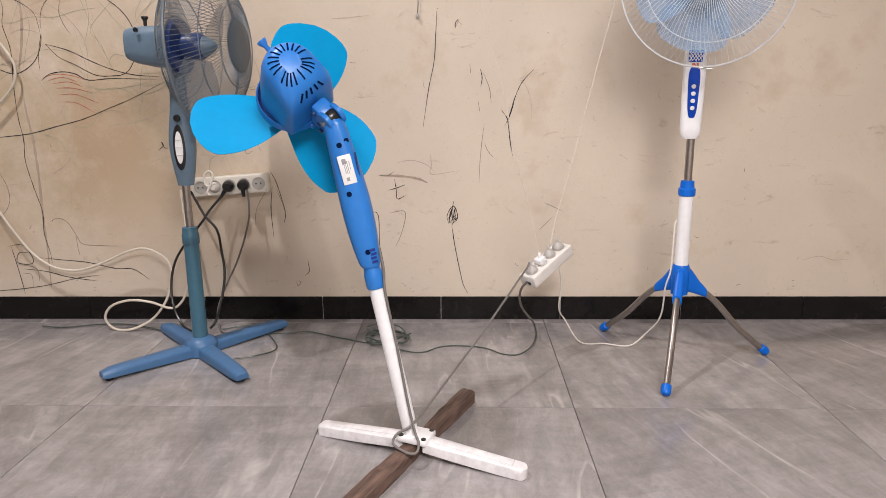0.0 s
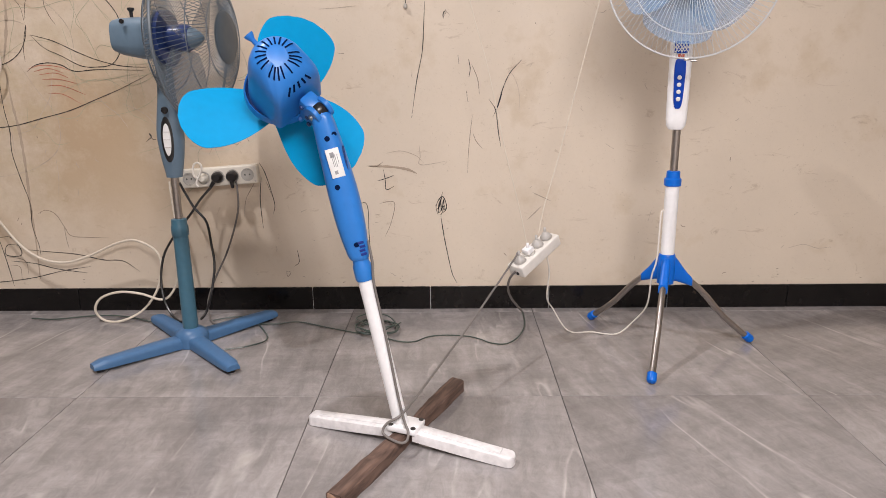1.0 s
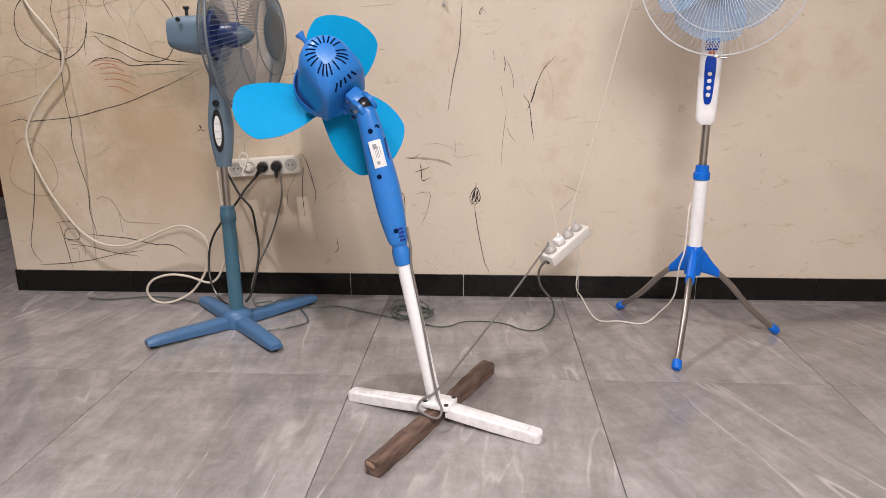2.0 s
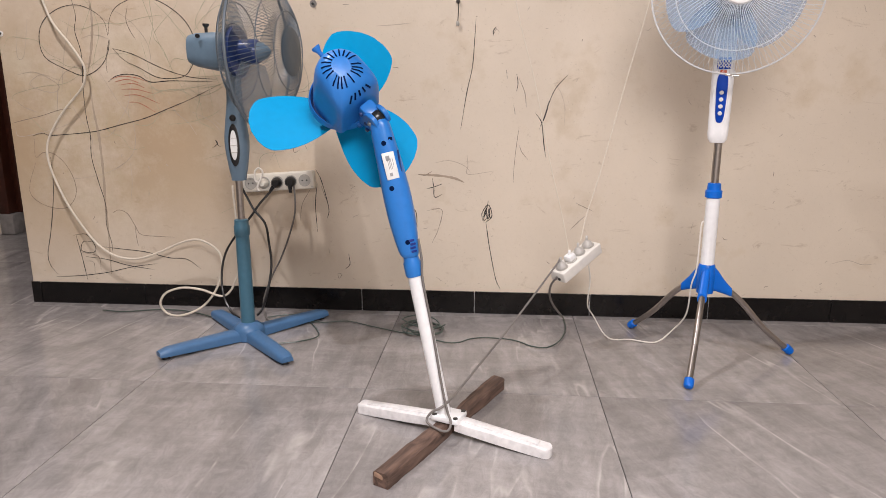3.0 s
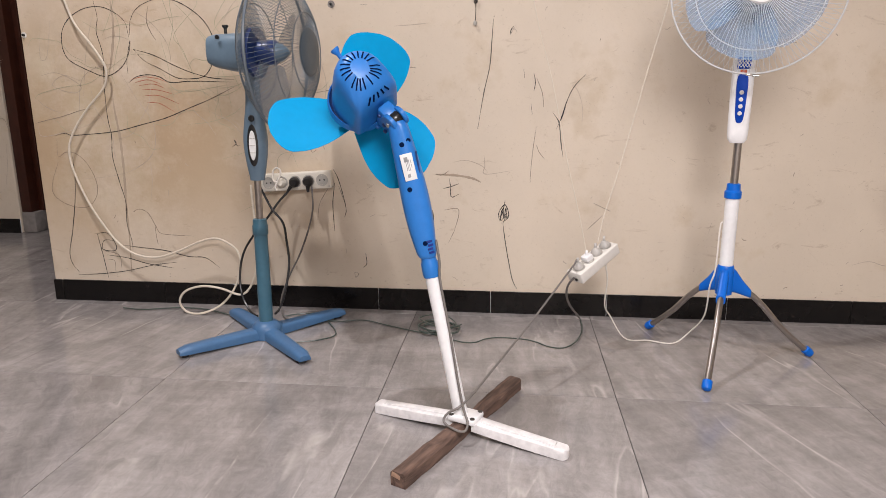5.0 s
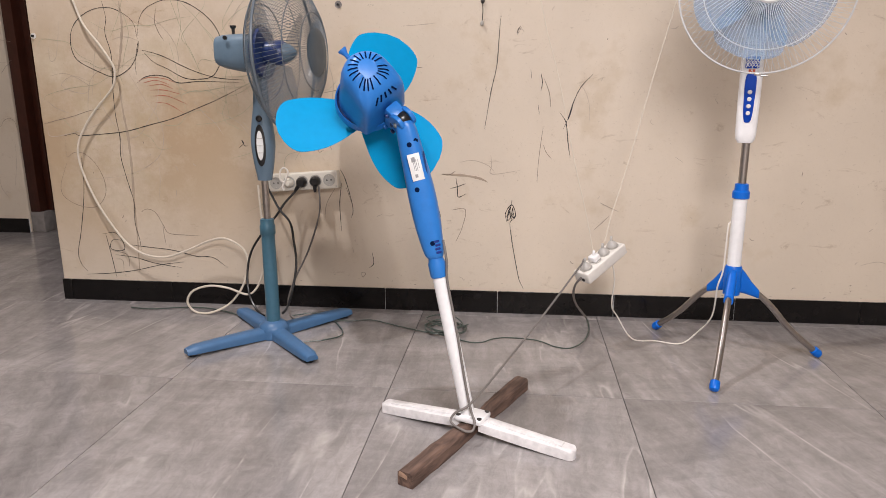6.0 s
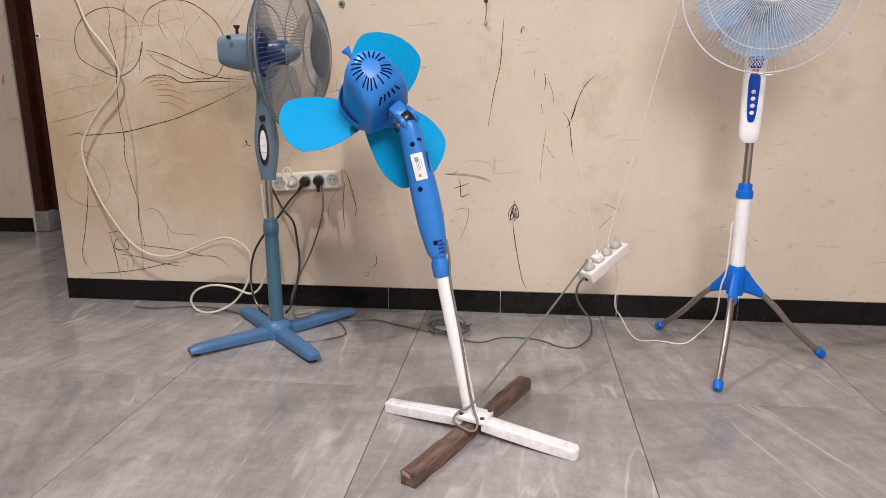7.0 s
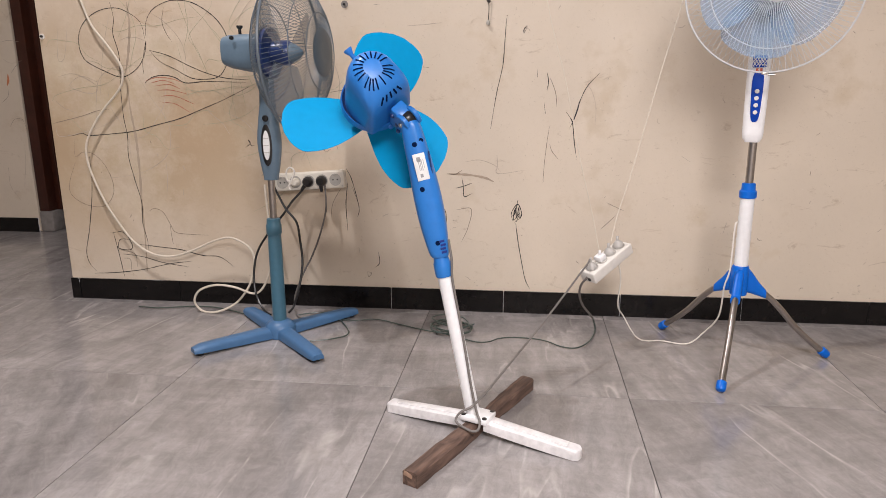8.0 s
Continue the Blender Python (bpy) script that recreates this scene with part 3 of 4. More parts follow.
        bm.transform(head @ pose(0, 0, 0.060, 0, 0, BLADE_TURN + 120 * k))
        part("blade", bm, BLADE, fan, "cyan see-through plastic blade")
    return fan


PIVOT = Vector((-0.1495, 0.0, 0.702))
HEAD_FRONT, HEAD_UP = Vector((-0.211, 0.855, -0.470)), Vector((-0.670, 0.175, 0.620))
HEAD_MID = PIVOT + Vector((-0.078, 0.022, 0.0660))
HEAD_TURN = axes((0, 0, 0), HEAD_FRONT, HEAD_UP)
HEAD_POSE = axes(HEAD_MID + HEAD_FRONT.normalized() * 0.072, HEAD_FRONT, HEAD_UP)
BLADE_TURN = 57
bent_fan()


# ---- slate blue stand fan near the power strip ----
def slate_fan():
    fan = thing("stand_fan", pose(-0.438, 0.315, 0) @ Matrix.Diagonal((1, 1, 0.988, 1)), "slate blue stand fan with wire cage and cross foot", "fan")
    for k, a in enumerate((225.5, 312.5, 48.5, 135.5)):
        turn = pose(0, 0, 0, 0, 0, a)
        reach = (0.278, 0.280, 0.288, 0.262)[k]
        loops = []
        for i in range(11):
            t = i / 10
            x = 0.028 + (reach - 0.028) * t
            half, top, low = 0.0245 - 0.003 * t, 0.036 - 0.004 * t * t, 0.003 + 0.008 * t
            if i == 10:
                half, top = half * 0.8, top * 0.82
            c = 0.008
            loops.append([turn @ Vector((x, y, z)) for y, z in ((-half, low), (half, low), (half, top - 1.6 * c), (half * 0.93, top - 0.8 * c), (half * 0.74, top - 0.22 * c), (half * 0.40, top), (-half * 0.40, top), (-half * 0.74, top - 0.22 * c), (-half * 0.93, top - 0.8 * c), (-half, top - 1.6 * c))])
        arm = part("foot_arm", loft(loops), SLATE, fan)
        part("rubber_foot", lathe([(0.011, 0.0), (0.011, 0.010)], 14, turn @ pose(reach - 0.020, 0, 0)), BLACK, arm)
    part("foot_hub", lathe([(0.030, 0.001), (0.046, 0.002), (0.048, 0.030), (0.045, 0.040), (0.034, 0.050), (0.024, 0.056)], 36), SLATE, fan)
    part("lower_pole", lathe([(0.0215, 0.054), (0.0205, 0.340)], 28), TEAL, fan, "teal blue painted steel tube")
    part("collar", lathe([(0.0215, 0.335), (0.0235, 0.338), (0.0235, 0.364), (0.0215, 0.368), (0.0205, 0.384), (0.013, 0.386)], 28), TEAL, fan)
    part("inner_pole", lathe([(0.0105, 0.380), (0.0105, 0.520)], 24, pose(0.001, 0, 0)), CHROME, fan, "chrome inner tube")
    rows = ((0.505, 0.0215), (0.515, 0.0225), (0.560, 0.0300), (0.620, 0.0355), (0.680, 0.0300), (0.730, 0.0235), (0.790, 0.0210), (0.826, 0.0200))
    line = smooth_line([(0.002 + 0.004 * i / 7, r, z) for i, (z, r) in enumerate(rows)], 4)
    loops = [[Vector((p.x + p.y * math.cos(a), 0.78 * p.y * math.copysign(abs(math.sin(a)) ** 0.75, math.sin(a)), p.z)) for a in [k * math.tau / 28 for k in range(28)]] for p in line]
    body = part("control_box", loft(loops), GREY_BLUE, fan, "grey-blue control column with white switch window")
    for rx, rz, y, mat, name in ((0.0165, 0.062, -0.0215, BLACK, "switch_frame"), (0.0105, 0.044, -0.0235, PAPER, "switch_window")):
        loop = lambda yy, k=1.0: [Vector((0.004 + k * rx * math.cos(a), yy, 0.611 + k * rz * math.sin(a))) for a in [i * math.tau / 28 for i in range(28)]]
        piece = part(name, loft([loop(y + 0.010), loop(y - 0.004), loop(y - 0.0052, 0.9)]), mat, body)
    for k in range(3):
        part("key_line", box(0.018, 0.002, 0.0014, pose(0.004, -0.0288, 0.590 + 0.021 * k)), SOCKET_GREY, body)
    part("knob_cap", lathe([(0.010, 0), (0.008, 0.004), (0.002, 0.0055)], 16, pose(0.004, -0.0235, 0.690, 90, 0, 0)), BLACK, body)
    # head
    head = axes((0.004, 0, 0.877), (math.cos(radians(-4)), math.sin(radians(-4)), 0), (0, 0, 1))
    part("neck", box(0.052, 0.030, 0.040, pose(0.010, 0, 0.830), 0.008), GREY_BLUE, fan)
    loops = []
    for z, r in ((-0.112, 0.040), (-0.109, 0.048), (-0.090, 0.052), (-0.036, 0.054), (0.004, 0.053), (0.012, 0.045)):
        loop = []
        for k in range(36):
            a = k * math.tau / 36
            c, s = math.cos(a), math.sin(a)
            e = 0.6
            up = r * math.copysign(abs(c) ** e, c)
            if c < 0 and z < -0.07:
                up *= 0.72 + 0.28 * (z + 0.112) / 0.054
            loop.append(head @ Vector((up, r * 1.05 * math.copysign(abs(s) ** e, s), z)))
        loops.append(loop)
    motor = part("motor_housing", loft(loops), GREY_BLUE, fan, "grey-blue motor housing")
    part("plunger", lathe([(0.0045, 0), (0.0045, 0.014), (0.009, 0.019), (0.009, 0.024)], 16, pose(-0.060, -0.010, 0.930)), BLACK, motor)
    part("screw_hole", lathe([(0.006, -0.004), (0.006, 0.0012)], 14, pose(-0.066, -0.0578, 0.917, 90, 0, 0)), BLACK, motor)
    part("mount_ring", lathe([(0.070, 0.006), (0.072, 0.010), (0.072, 0.026), (0.050, 0.030)], 36, head), DARK_BLUE, fan)
    part("gear_cover", lathe([(0.034, 0.026), (0.036, 0.076), (0.030, 0.086), (0.010, 0.090)], 30, head), DARK_BLUE, fan, "dark blue blade hub")
    part("spinner", lathe([(0.028, 0.086), (0.024, 0.098), (0.014, 0.112), (0.005, 0.120)], 26, head), GREY_BLUE, fan)
    for k in range(3):
        bm = fan_blade(0.036, 0.190, 0.125, 26, 0.01)
        bm.transform(head @ pose(0, 0, 0.068, 0, 0, 50 + 120 * k))
        part("blade", bm, SMOKE, fan, "smoky see-through blade")
    front = head @ pose(0, 0, 0.088)
    cage = guard("front_guard", fan, 104, 0.050, 0.219, 0.092, 0.00085, WIRE, front, 0.25, "grey wire front cage", ((0.108, 0.0014), (0.165, 0.0014)))
    part("badge", lathe([(0.066, 0.088), (0.068, 0.093), (0.062, 0.098), (0.030, 0.100)], 40, front), BADGE_GREY, cage, "round grey centre badge")
    guard("rear_guard", fan, 104, 0.062, 0.219, -0.074, 0.00085, WIRE, front, -0.2, "grey wire rear cage", ((0.078, 0.0014), (0.135, 0.0014), (0.185, 0.0014)))
    part("rim", ring(0.221, 0.0040, front, 84), WIRE, fan)
    part("rim_clip", box(0.016, 0.010, 0.022, front @ pose(-0.221, 0, 0), 0.002), GREY_BLUE, fan)
    return fan


slate_fan()


# ---- white and blue tripod fan ----
def tripod_fan():
    cx, cy = 0.932, 0.281
    fan = thing("tripod_fan", pose(cx, cy, 0), "white and royal blue fan on a chrome tripod", "fan")
    part("junction", lathe([(0.012, 0.192), (0.0225, 0.194), (0.0240, 0.225), (0.0225, 0.274), (0.020, 0.278)], 28), ROYAL, fan)
    for x, y in ((1.209, 0.308), (0.770, 0.508), (0.832, 0.026)):
        d = Vector((x - cx, y - cy, 0))
        reach = d.length
        turn = pose(0, 0, 0, 0, 0, math.degrees(math.atan2(d.y, d.x)))
        loops = []
        for px, lo, hi in ((0.012, 0.200, 0.280), (0.030, 0.197, 0.262), (0.052, 0.190, 0.232), (0.074, 0.182, 0.208)):
            w = 0.0125
            mid, tall = (lo + hi) / 2, (hi - lo) / 2
            loops.append([turn @ Vector((px, w * math.copysign(abs(math.cos(q)) ** 0.7, math.cos(q)), mid + tall * math.copysign(abs(math.sin(q)) ** 0.5, math.sin(q)))) for q in [k * math.tau / 16 for k in range(16)]])
        leg = part("leg", tube([turn @ Vector(p) for p in ((0.040, 0, 0.212), (0.080, 0, 0.190), (0.120, 0, 0.153), (0.62 * reach, 0, 0.094), (0.82 * reach, 0, 0.044), (reach - 0.010, 0, 0.013))], 0.0086, 14, 5), CHROME, fan, "bent chrome tube leg")
        socket = part("leg_socket", loft(loops), ROYAL, fan)
        for z in (0.222, 0.238):
            part("clamp_bolt", lathe([(0.0048, 0), (0.0048, 0.003), (0.0026, 0.0035)], 12, axes(turn @ Vector((0.050 - 0.9 * (z - 0.222), 0, z)), turn @ Vector((0.8, 0, 0.6)), (0, 1, 0))), NAVY, socket)
        tip = axes(turn @ Vector((reach - 0.022, 0, 0.022)), turn @ Vector((0.72, 0, -0.60)) - turn @ Vector((0, 0, 0)), (0, 0, 1))
        part("end_cap", lathe([(0.010, -0.006), (0.0125, -0.004), (0.0128, 0.014), (0.0105, 0.020), (0.004, 0.0225)], 18, tip), ROYAL, leg, "royal blue rubber end cap")
    part("lower_pole", lathe([(0.0185, 0.270), (0.0185, 0.478)], 28), WHITE, fan, "white enamelled tube")
    part("collar", lathe([(0.0195, 0.468), (0.0225, 0.470), (0.0225, 0.487), (0.0185, 0.491), (0.0175, 0.508), (0.012, 0.510)], 28), ROYAL, fan)
    part("inner_pole", lathe([(0.0105, 0.500), (0.0105, 0.640)], 24), CHROME, fan, "chrome inner tube")
    rows = ((0.620, 0.018, 0.016), (0.630, 0.0245, 0.021), (0.645, 0.0265, 0.022), (0.720, 0.0275, 0.022), (0.800, 0.0280, 0.021), (0.860, 0.0275, 0.020), (0.935, 0.026, 0.020), (0.985, 0.024, 0.022))
    loops = [[Vector((a * math.copysign(abs(math.cos(q)) ** 0.6, math.cos(q)), b * math.copysign(abs(math.sin(q)) ** 0.6, math.sin(q)), z)) for q in [k * math.tau / 32 for k in range(32)]] for z, a, b in rows]
    body = part("control_box", loft(loops), WHITE, fan, "white control column with blue key panel")
    body.matrix_local = pose(-0.004, 0, 0, 0, 0, -16)
    outline = []
    for k in range(40):
        q = k * math.tau / 40
        z = 0.738 + 0.064 * math.copysign(abs(math.sin(q)) ** 0.55, math.sin(q))
        outline.append((math.copysign(abs(math.cos(q)) ** 0.5, math.cos(q)) * (0.0110 + 0.0045 * (z - 0.674) / 0.128), z))
    panel = part("key_panel", loft([[Vector((x * s, y, 0.738 + (z - 0.738) * s)) for x, z in outline] for y, s in ((-0.016, 1), (-0.0238, 1), (-0.0250, 0.95))]), KEY_BLUE, body, "navy blue key panel")
    for k in range(4):
        part("key", lathe([(0.0056, 0), (0.0056, 0.003), (0.0040, 0.0045)], 18, pose(0, -0.0245, 0.699 + 0.018 * k, 90, 0, 0)), PAPER, panel, "round white push key")
    vent = part("vent_panel", box(0.034, 0.004, 0.030, pose(0.0, -0.0215, 0.828, 0, 0, 0), 0.002), KEY_BLUE, body)
    for k in range(-2, 3):
        for t in (-1, 1):
            part("lattice_bar", box(0.0016, 0.002, 0.028, pose(k * 0.0075, -0.0238, 0.828, 0, 35 * t, 0)), WHITE, vent)
    part("red_lamp", box(0.016, 0.003, 0.010, pose(0, -0.0228, 0.806), 0.001), RED, body)
    # head with white cage
    face = Vector((math.cos(radians(-99)), math.sin(radians(-99)), 0.03))
    head = axes((-0.004, 0.0, 0.997), face, (0, 0, 1))
    part("motor_housing", lathe([(0.020, -0.11), (0.050, -0.10), (0.060, -0.06), (0.060, 0.02), (0.050, 0.03)], 32, head), WHITE, fan)
    front = head @ pose(0, 0, 0.105)
    part("hub", lathe([(0.036, 0.045), (0.036, 0.082), (0.028, 0.098), (0.008, 0.106)], 28, head), PALE_BLADE, fan)
    for k in range(5):
        bm = fan_blade(0.034, 0.164, 0.150, 20, 0.015)
        bm.transform(head @ pose(0, 0, 0.066, 0, 0, 20 + 72 * k))
        part("blade", bm, PALE_BLADE, fan, "pale blue see-through blade")
    cage = guard("front_guard", fan, 96, 0.040, 0.200, 0.055, 0.0008, WHITE_WIRE, front, 0.32, "white wire front cage", ((0.148, 0.0013),))
    part("badge", lathe([(0.042, 0.052), (0.044, 0.056), (0.041, 0.061), (0.030, 0.0625), (0.029, 0.0610), (0.020, 0.0612), (0.019, 0.0628), (0.004, 0.0632)], 40, front), WHITE, cage, "round white centre badge")
    guard("rear_guard", fan, 80, 0.062, 0.200, -0.060, 0.0006, WHITE_WIRE, front @ pose(0, 0, -0.004), -0.25, "white wire rear cage", ((0.130, 0.0012),))
    rim = part("rim", ring(0.2015, 0.0024, front, 96), WHITE_WIRE, fan, "white rim of the cage")
    part("rim_clip", box(0.006, 0.014, 0.008, front @ pose(-0.204, 0.004, 0.004), 0.002), STEEL, rim)
    part("clip_screw", lathe([(0.003, 0), (0.003, 0.016)], 10, front @ pose(-0.207, -0.004, 0.004, 90, 0, 0)), STEEL, rim)
    return fan


tripod_fan()


# ---- power strips and cords ----
def socket_strip():
    cx, cz, tilt = -0.413, 0.458, -3.9
    s = thing("power_strip", pose(cx, WALL_Y, cz, 0, tilt, 0), "ivory five-way socket strip screwed to the wall", "power strip")
    body = part("body", box(0.252, 0.036, 0.060, pose(0, -0.018, 0), 0.005, 3), IVORY, s)
    for k in range(5):
        x = -0.092 + 0.047 * k
        cup = part("socket", lathe([(0.0205, 0.000), (0.0205, 0.0012), (0.0178, 0.0012), (0.0172, -0.001)], 28, pose(x, -0.0362, 0, 90, 0, 0)), SOCKET_GREY, s)
        for d in (-1, 1):
            part("contact_hole", lathe([(0.0026, 0), (0.0026, 0.0006)], 10, pose(x + d * 0.0075, -0.0374, 0, 90, 0, 0)), BLACK, cup)
            part("earth_clip", box(0.004, 0.002, 0.004, pose(x, -0.0376, d * 0.0160), 0.0006), STEEL, cup)
    for x in (-0.119, 0.119):
        part("screw", lathe([(0.003, 0), (0.003, 0.0012)], 12, pose(x, -0.036, -0.022, 90, 0, 0)), STEEL, s)
    return s


socket_strip()


def black_plug(x, z, angle):
    p = thing("plug", pose(x, WALL_Y - 0.038, z, 0, angle, 0), "black moulded plug pushed into the wall strip", "plug", "plugs in the wall strip")
    part("plug_body", lathe([(0.0170, 0), (0.0180, 0.006), (0.0165, 0.020), (0.011, 0.026)], 24, pose(0, 0, 0, 90, 0, 0)), BLACK, p)
    part("strain_relief", tube([(0, -0.014, -0.006), (0, -0.016, -0.020), (0, -0.014, -0.036)], lambda t: 0.0085 - 0.004 * t, 12, 4), BLACK, p)
    return p


black_plug(-0.411, 0.457, 38)
black_plug(-0.363, 0.461, 0)


def white_plug(x, z):
    p = thing("plug", pose(x, WALL_Y - 0.038, z), "white plug with a tied white cord in the wall strip", "plug", "plugs in the wall strip")
    part("plug_body", lathe([(0.0165, 0), (0.017, 0.004), (0.013, 0.012), (0.008, 0.020)], 22, pose(0, 0, 0, 90, 0, 0)), IVORY, p)
    part("cord_loop", tube([(-0.004, -0.016, 0.004), (-0.020, -0.024, 0.010), (-0.022, -0.020, 0.040), (-0.010, -0.016, 0.052), (0.004, -0.018, 0.040), (-0.004, -0.022, 0.012), (-0.016, -0.022, -0.012), (-0.010, -0.024, -0.024)], 0.0032, 8, 6), CORD_WHITE, p)
    return p


white_plug(-0.458, 0.454)


def hung_strip():
    """The strip that hangs askew by the wall, its sockets turned up towards the room."""
    way = Vector((0.675, 0.613, 0.411)).normalized()
    up = Vector((-0.30, -0.28, 0.91))
    up = (up - way * up.dot(way)).normalized()
    m = Matrix.LocRotScale((0.569, 0.322, 0.268), Matrix((way, up.cross(way), up)).transposed().to_quaternion(), None)
    s = thing("power_strip", m, "white four-way extension socket hanging askew from its thin cords", "power strip")
    part("body", box(0.172, 0.056, 0.034, Matrix(), 0.004, 3), STRIP_WHITE, s)
    part("cord_hole", lathe([(0.005, 0), (0.005, 0.002)], 14, pose(-0.0858, -0.006, -0.006, 0, -90, 0)), BLACK, s)
    for k in range(4):
        x = -0.060 + 0.040 * k
        part("socket", lathe([(0.0185, 0.0168), (0.0185, 0.0182), (0.0165, 0.0182), (0.0160, 0.0160)], 28, pose(x, 0, 0)), SOCKET_GREY, s)
    for k, (mat, label) in enumerate(((PLUG_GREY, "grey"), (WHITE, "white"), (PLUG_GREY, "grey"), (PLUG_GREY, "grey"))):
        p = thing("plug", m @ pose(-0.060 + 0.040 * k, 0, 0.0185), label + " round plug in the hanging extension socket", "plug", "plugs in the hanging socket")
        if k == 1:
            part("plug_body", box(0.028, 0.027, 0.018, pose(0, 0, 0.009), 0.005), mat, p)
        else:
            part("plug_body", lathe([(0.0160, 0), (0.0162, 0.004), (0.0130, 0.010), (0.0080, 0.015), (0.005, 0.018)], 24), mat, p)
        part("cord_exit", tube([(0, 0, 0.014), (0.003, 0, 0.023), (0.008, 0.002, 0.028)], 0.004, 10, 4), mat, p)
    return s


hung_strip()


def cord(name, points, radius, mat, label, category="cord"):
    ob = finish(name, tube(points, radius, 8, 7), mat)
    return tagged(ob, label, category)


cord("hose", [(-1.226, 0.600, 1.240), (-1.204, 0.600, 1.140), (-1.176, 0.600, 1.055), (-1.150, 0.600, 0.981), (-1.102, 0.600, 0.916), (-1.064, 0.600, 0.855), (-1.056, 0.600, 0.816), (-1.074, 0.600, 0.769), (-1.141, 0.600, 0.701), (-1.193, 0.600, 0.636), (-1.225, 0.600, 0.571), (-1.223, 0.600, 0.496), (-1.183, 0.600, 0.381), (-1.129, 0.597, 0.289), (-1.077, 0.591, 0.227), (-1.012, 0.586, 0.188), (-0.933, 0.580, 0.181), (-0.852, 0.574, 0.205), (-0.760, 0.569, 0.245), (-0.695, 0.563, 0.258), (-0.636, 0.554, 0.235), (-0.609, 0.543, 0.204), (-0.605, 0.531, 0.158), (-0.626, 0.520, 0.092), (-0.677, 0.514, 0.032), (-0.740, 0.494, 0.006), (-0.797, 0.503, 0.007), (-0.819, 0.500, 0.043), (-0.795, 0.500, 0.083), (-0.734, 0.500, 0.103), (-0.666, 0.500, 0.097), (-0.606, 0.511, 0.073), (-0.574, 0.523, 0.092), (-0.551, 0.534, 0.149), (-0.546, 0.549, 0.214), (-0.554, 0.566, 0.306), (-0.566, 0.583, 0.401), (-0.574, 0.600, 0.442)], 0.0039, HOSE, "thick white cable looping down the wall to the floor")
cord("cable", [(-0.411, 0.590, 0.457), (-0.434, 0.581, 0.427), (-0.468, 0.564, 0.388), (-0.494, 0.547, 0.348), (-0.545, 0.534, 0.285), (-0.584, 0.526, 0.223), (-0.598, 0.513, 0.153), (-0.588, 0.491, 0.083), (-0.551, 0.456, 0.038), (-0.511, 0.420, 0.029)], 0.0040, BLACK, "black fan cord from the wall strip to the floor")
cord("cable", [(-0.534, 0.580, 0.441), (-0.515, 0.570, 0.410), (-0.484, 0.550, 0.367), (-0.442, 0.530, 0.325), (-0.422, 0.500, 0.266), (-0.411, 0.480, 0.197), (-0.413, 0.440, 0.122), (-0.429, 0.420, 0.063), (-0.440, 0.400, 0.046)], 0.0040, BLACK, "black cord hanging behind the slate blue fan")
cord("cable", [(-0.360, 0.590, 0.462), (-0.350, 0.574, 0.439), (-0.349, 0.570, 0.366), (-0.369, 0.567, 0.289), (-0.401, 0.559, 0.205), (-0.436, 0.551, 0.137), (-0.466, 0.543, 0.061), (-0.466, 0.536, 0.014), (-0.433, 0.477, 0.006), (-0.391, 0.464, 0.006)], 0.0030, CORD_GREY, "grey cord hanging from the wall strip")
cord("cable", [(-1.048, 0.527, 0.006), (-0.963, 0.516, 0.006), (-0.853, 0.546, 0.006), (-0.744, 0.538, 0.006), (-0.614, 0.477, 0.006)], 0.0024, CORD_GREEN, "thin dark cord along the skirting")
cord("cable", [(-0.450, 0.493, 0.006), (-0.372, 0.531, 0.006), (-0.315, 0.506, 0.006), (-0.224, 0.349, 0.006), (-0.261, 0.286, 0.006), (-0.325, 0.260, 0.006)], 0.0022, CORD_GREEN, "thin dark cord looped beside the fan foot")
cord("cable", [(-0.315, 0.471, 0.006), (-0.234, 0.462, 0.006), (-0.161, 0.480, 0.006), (-0.066, 0.434, 0.006), (0.027, 0.389, 0.006), (0.083, 0.369, 0.006), (0.140, 0.335, 0.006), (0.186, 0.310, 0.006), (0.224, 0.314, 0.006), (0.256, 0.346, 0.006), (0.301, 0.361, 0.006), (0.373, 0.353, 0.006), (0.411, 0.332, 0.006), (0.447, 0.298, 0.006), (0.491, 0.294, 0.006), (0.533, 0.354, 0.006), (0.560, 0.457, 0.006), (0.564, 0.575, 0.006)], 0.0021, CORD_GREEN, "dark green cord winding over the tiles")
cord("cable", [(0.552, 0.470, 0.042), (0.513, 0.400, 0.106), (0.496, 0.340, 0.159), (0.496, 0.290, 0.205), (0.511, 0.268, 0.234)], 0.0034, CORD_GREY, "dark cord dropping from the hanging socket")
CORD_BEND = (0.252, -0.205, 0.089)
cord("cable", [CORD_BEND, (0.316, -0.090, 0.132), (0.377, 0.020, 0.174), (0.436, 0.130, 0.218), (0.494, 0.236, 0.264), (0.508, 0.262, 0.274), (0.515, 0.272, 0.286)], 0.0027, CORD_GREY, "grey cord stretched from the hanging socket to the leaning fan")
cord("cable", [(0.605, 0.330, 0.261), (0.616, 0.350, 0.204), (0.615, 0.370, 0.121), (0.638, 0.400, 0.075), (0.686, 0.393, 0.006), (0.754, 0.381, 0.006), (0.825, 0.364, 0.006), (0.867, 0.350, 0.049), (0.891, 0.300, 0.119), (0.887, 0.260, 0.220), (0.895, 0.250, 0.274), (0.897, 0.250, 0.390), (0.906, 0.260, 0.406)], 0.0023, CORD_WHITE, "white cord from the hanging socket to the tripod fan")
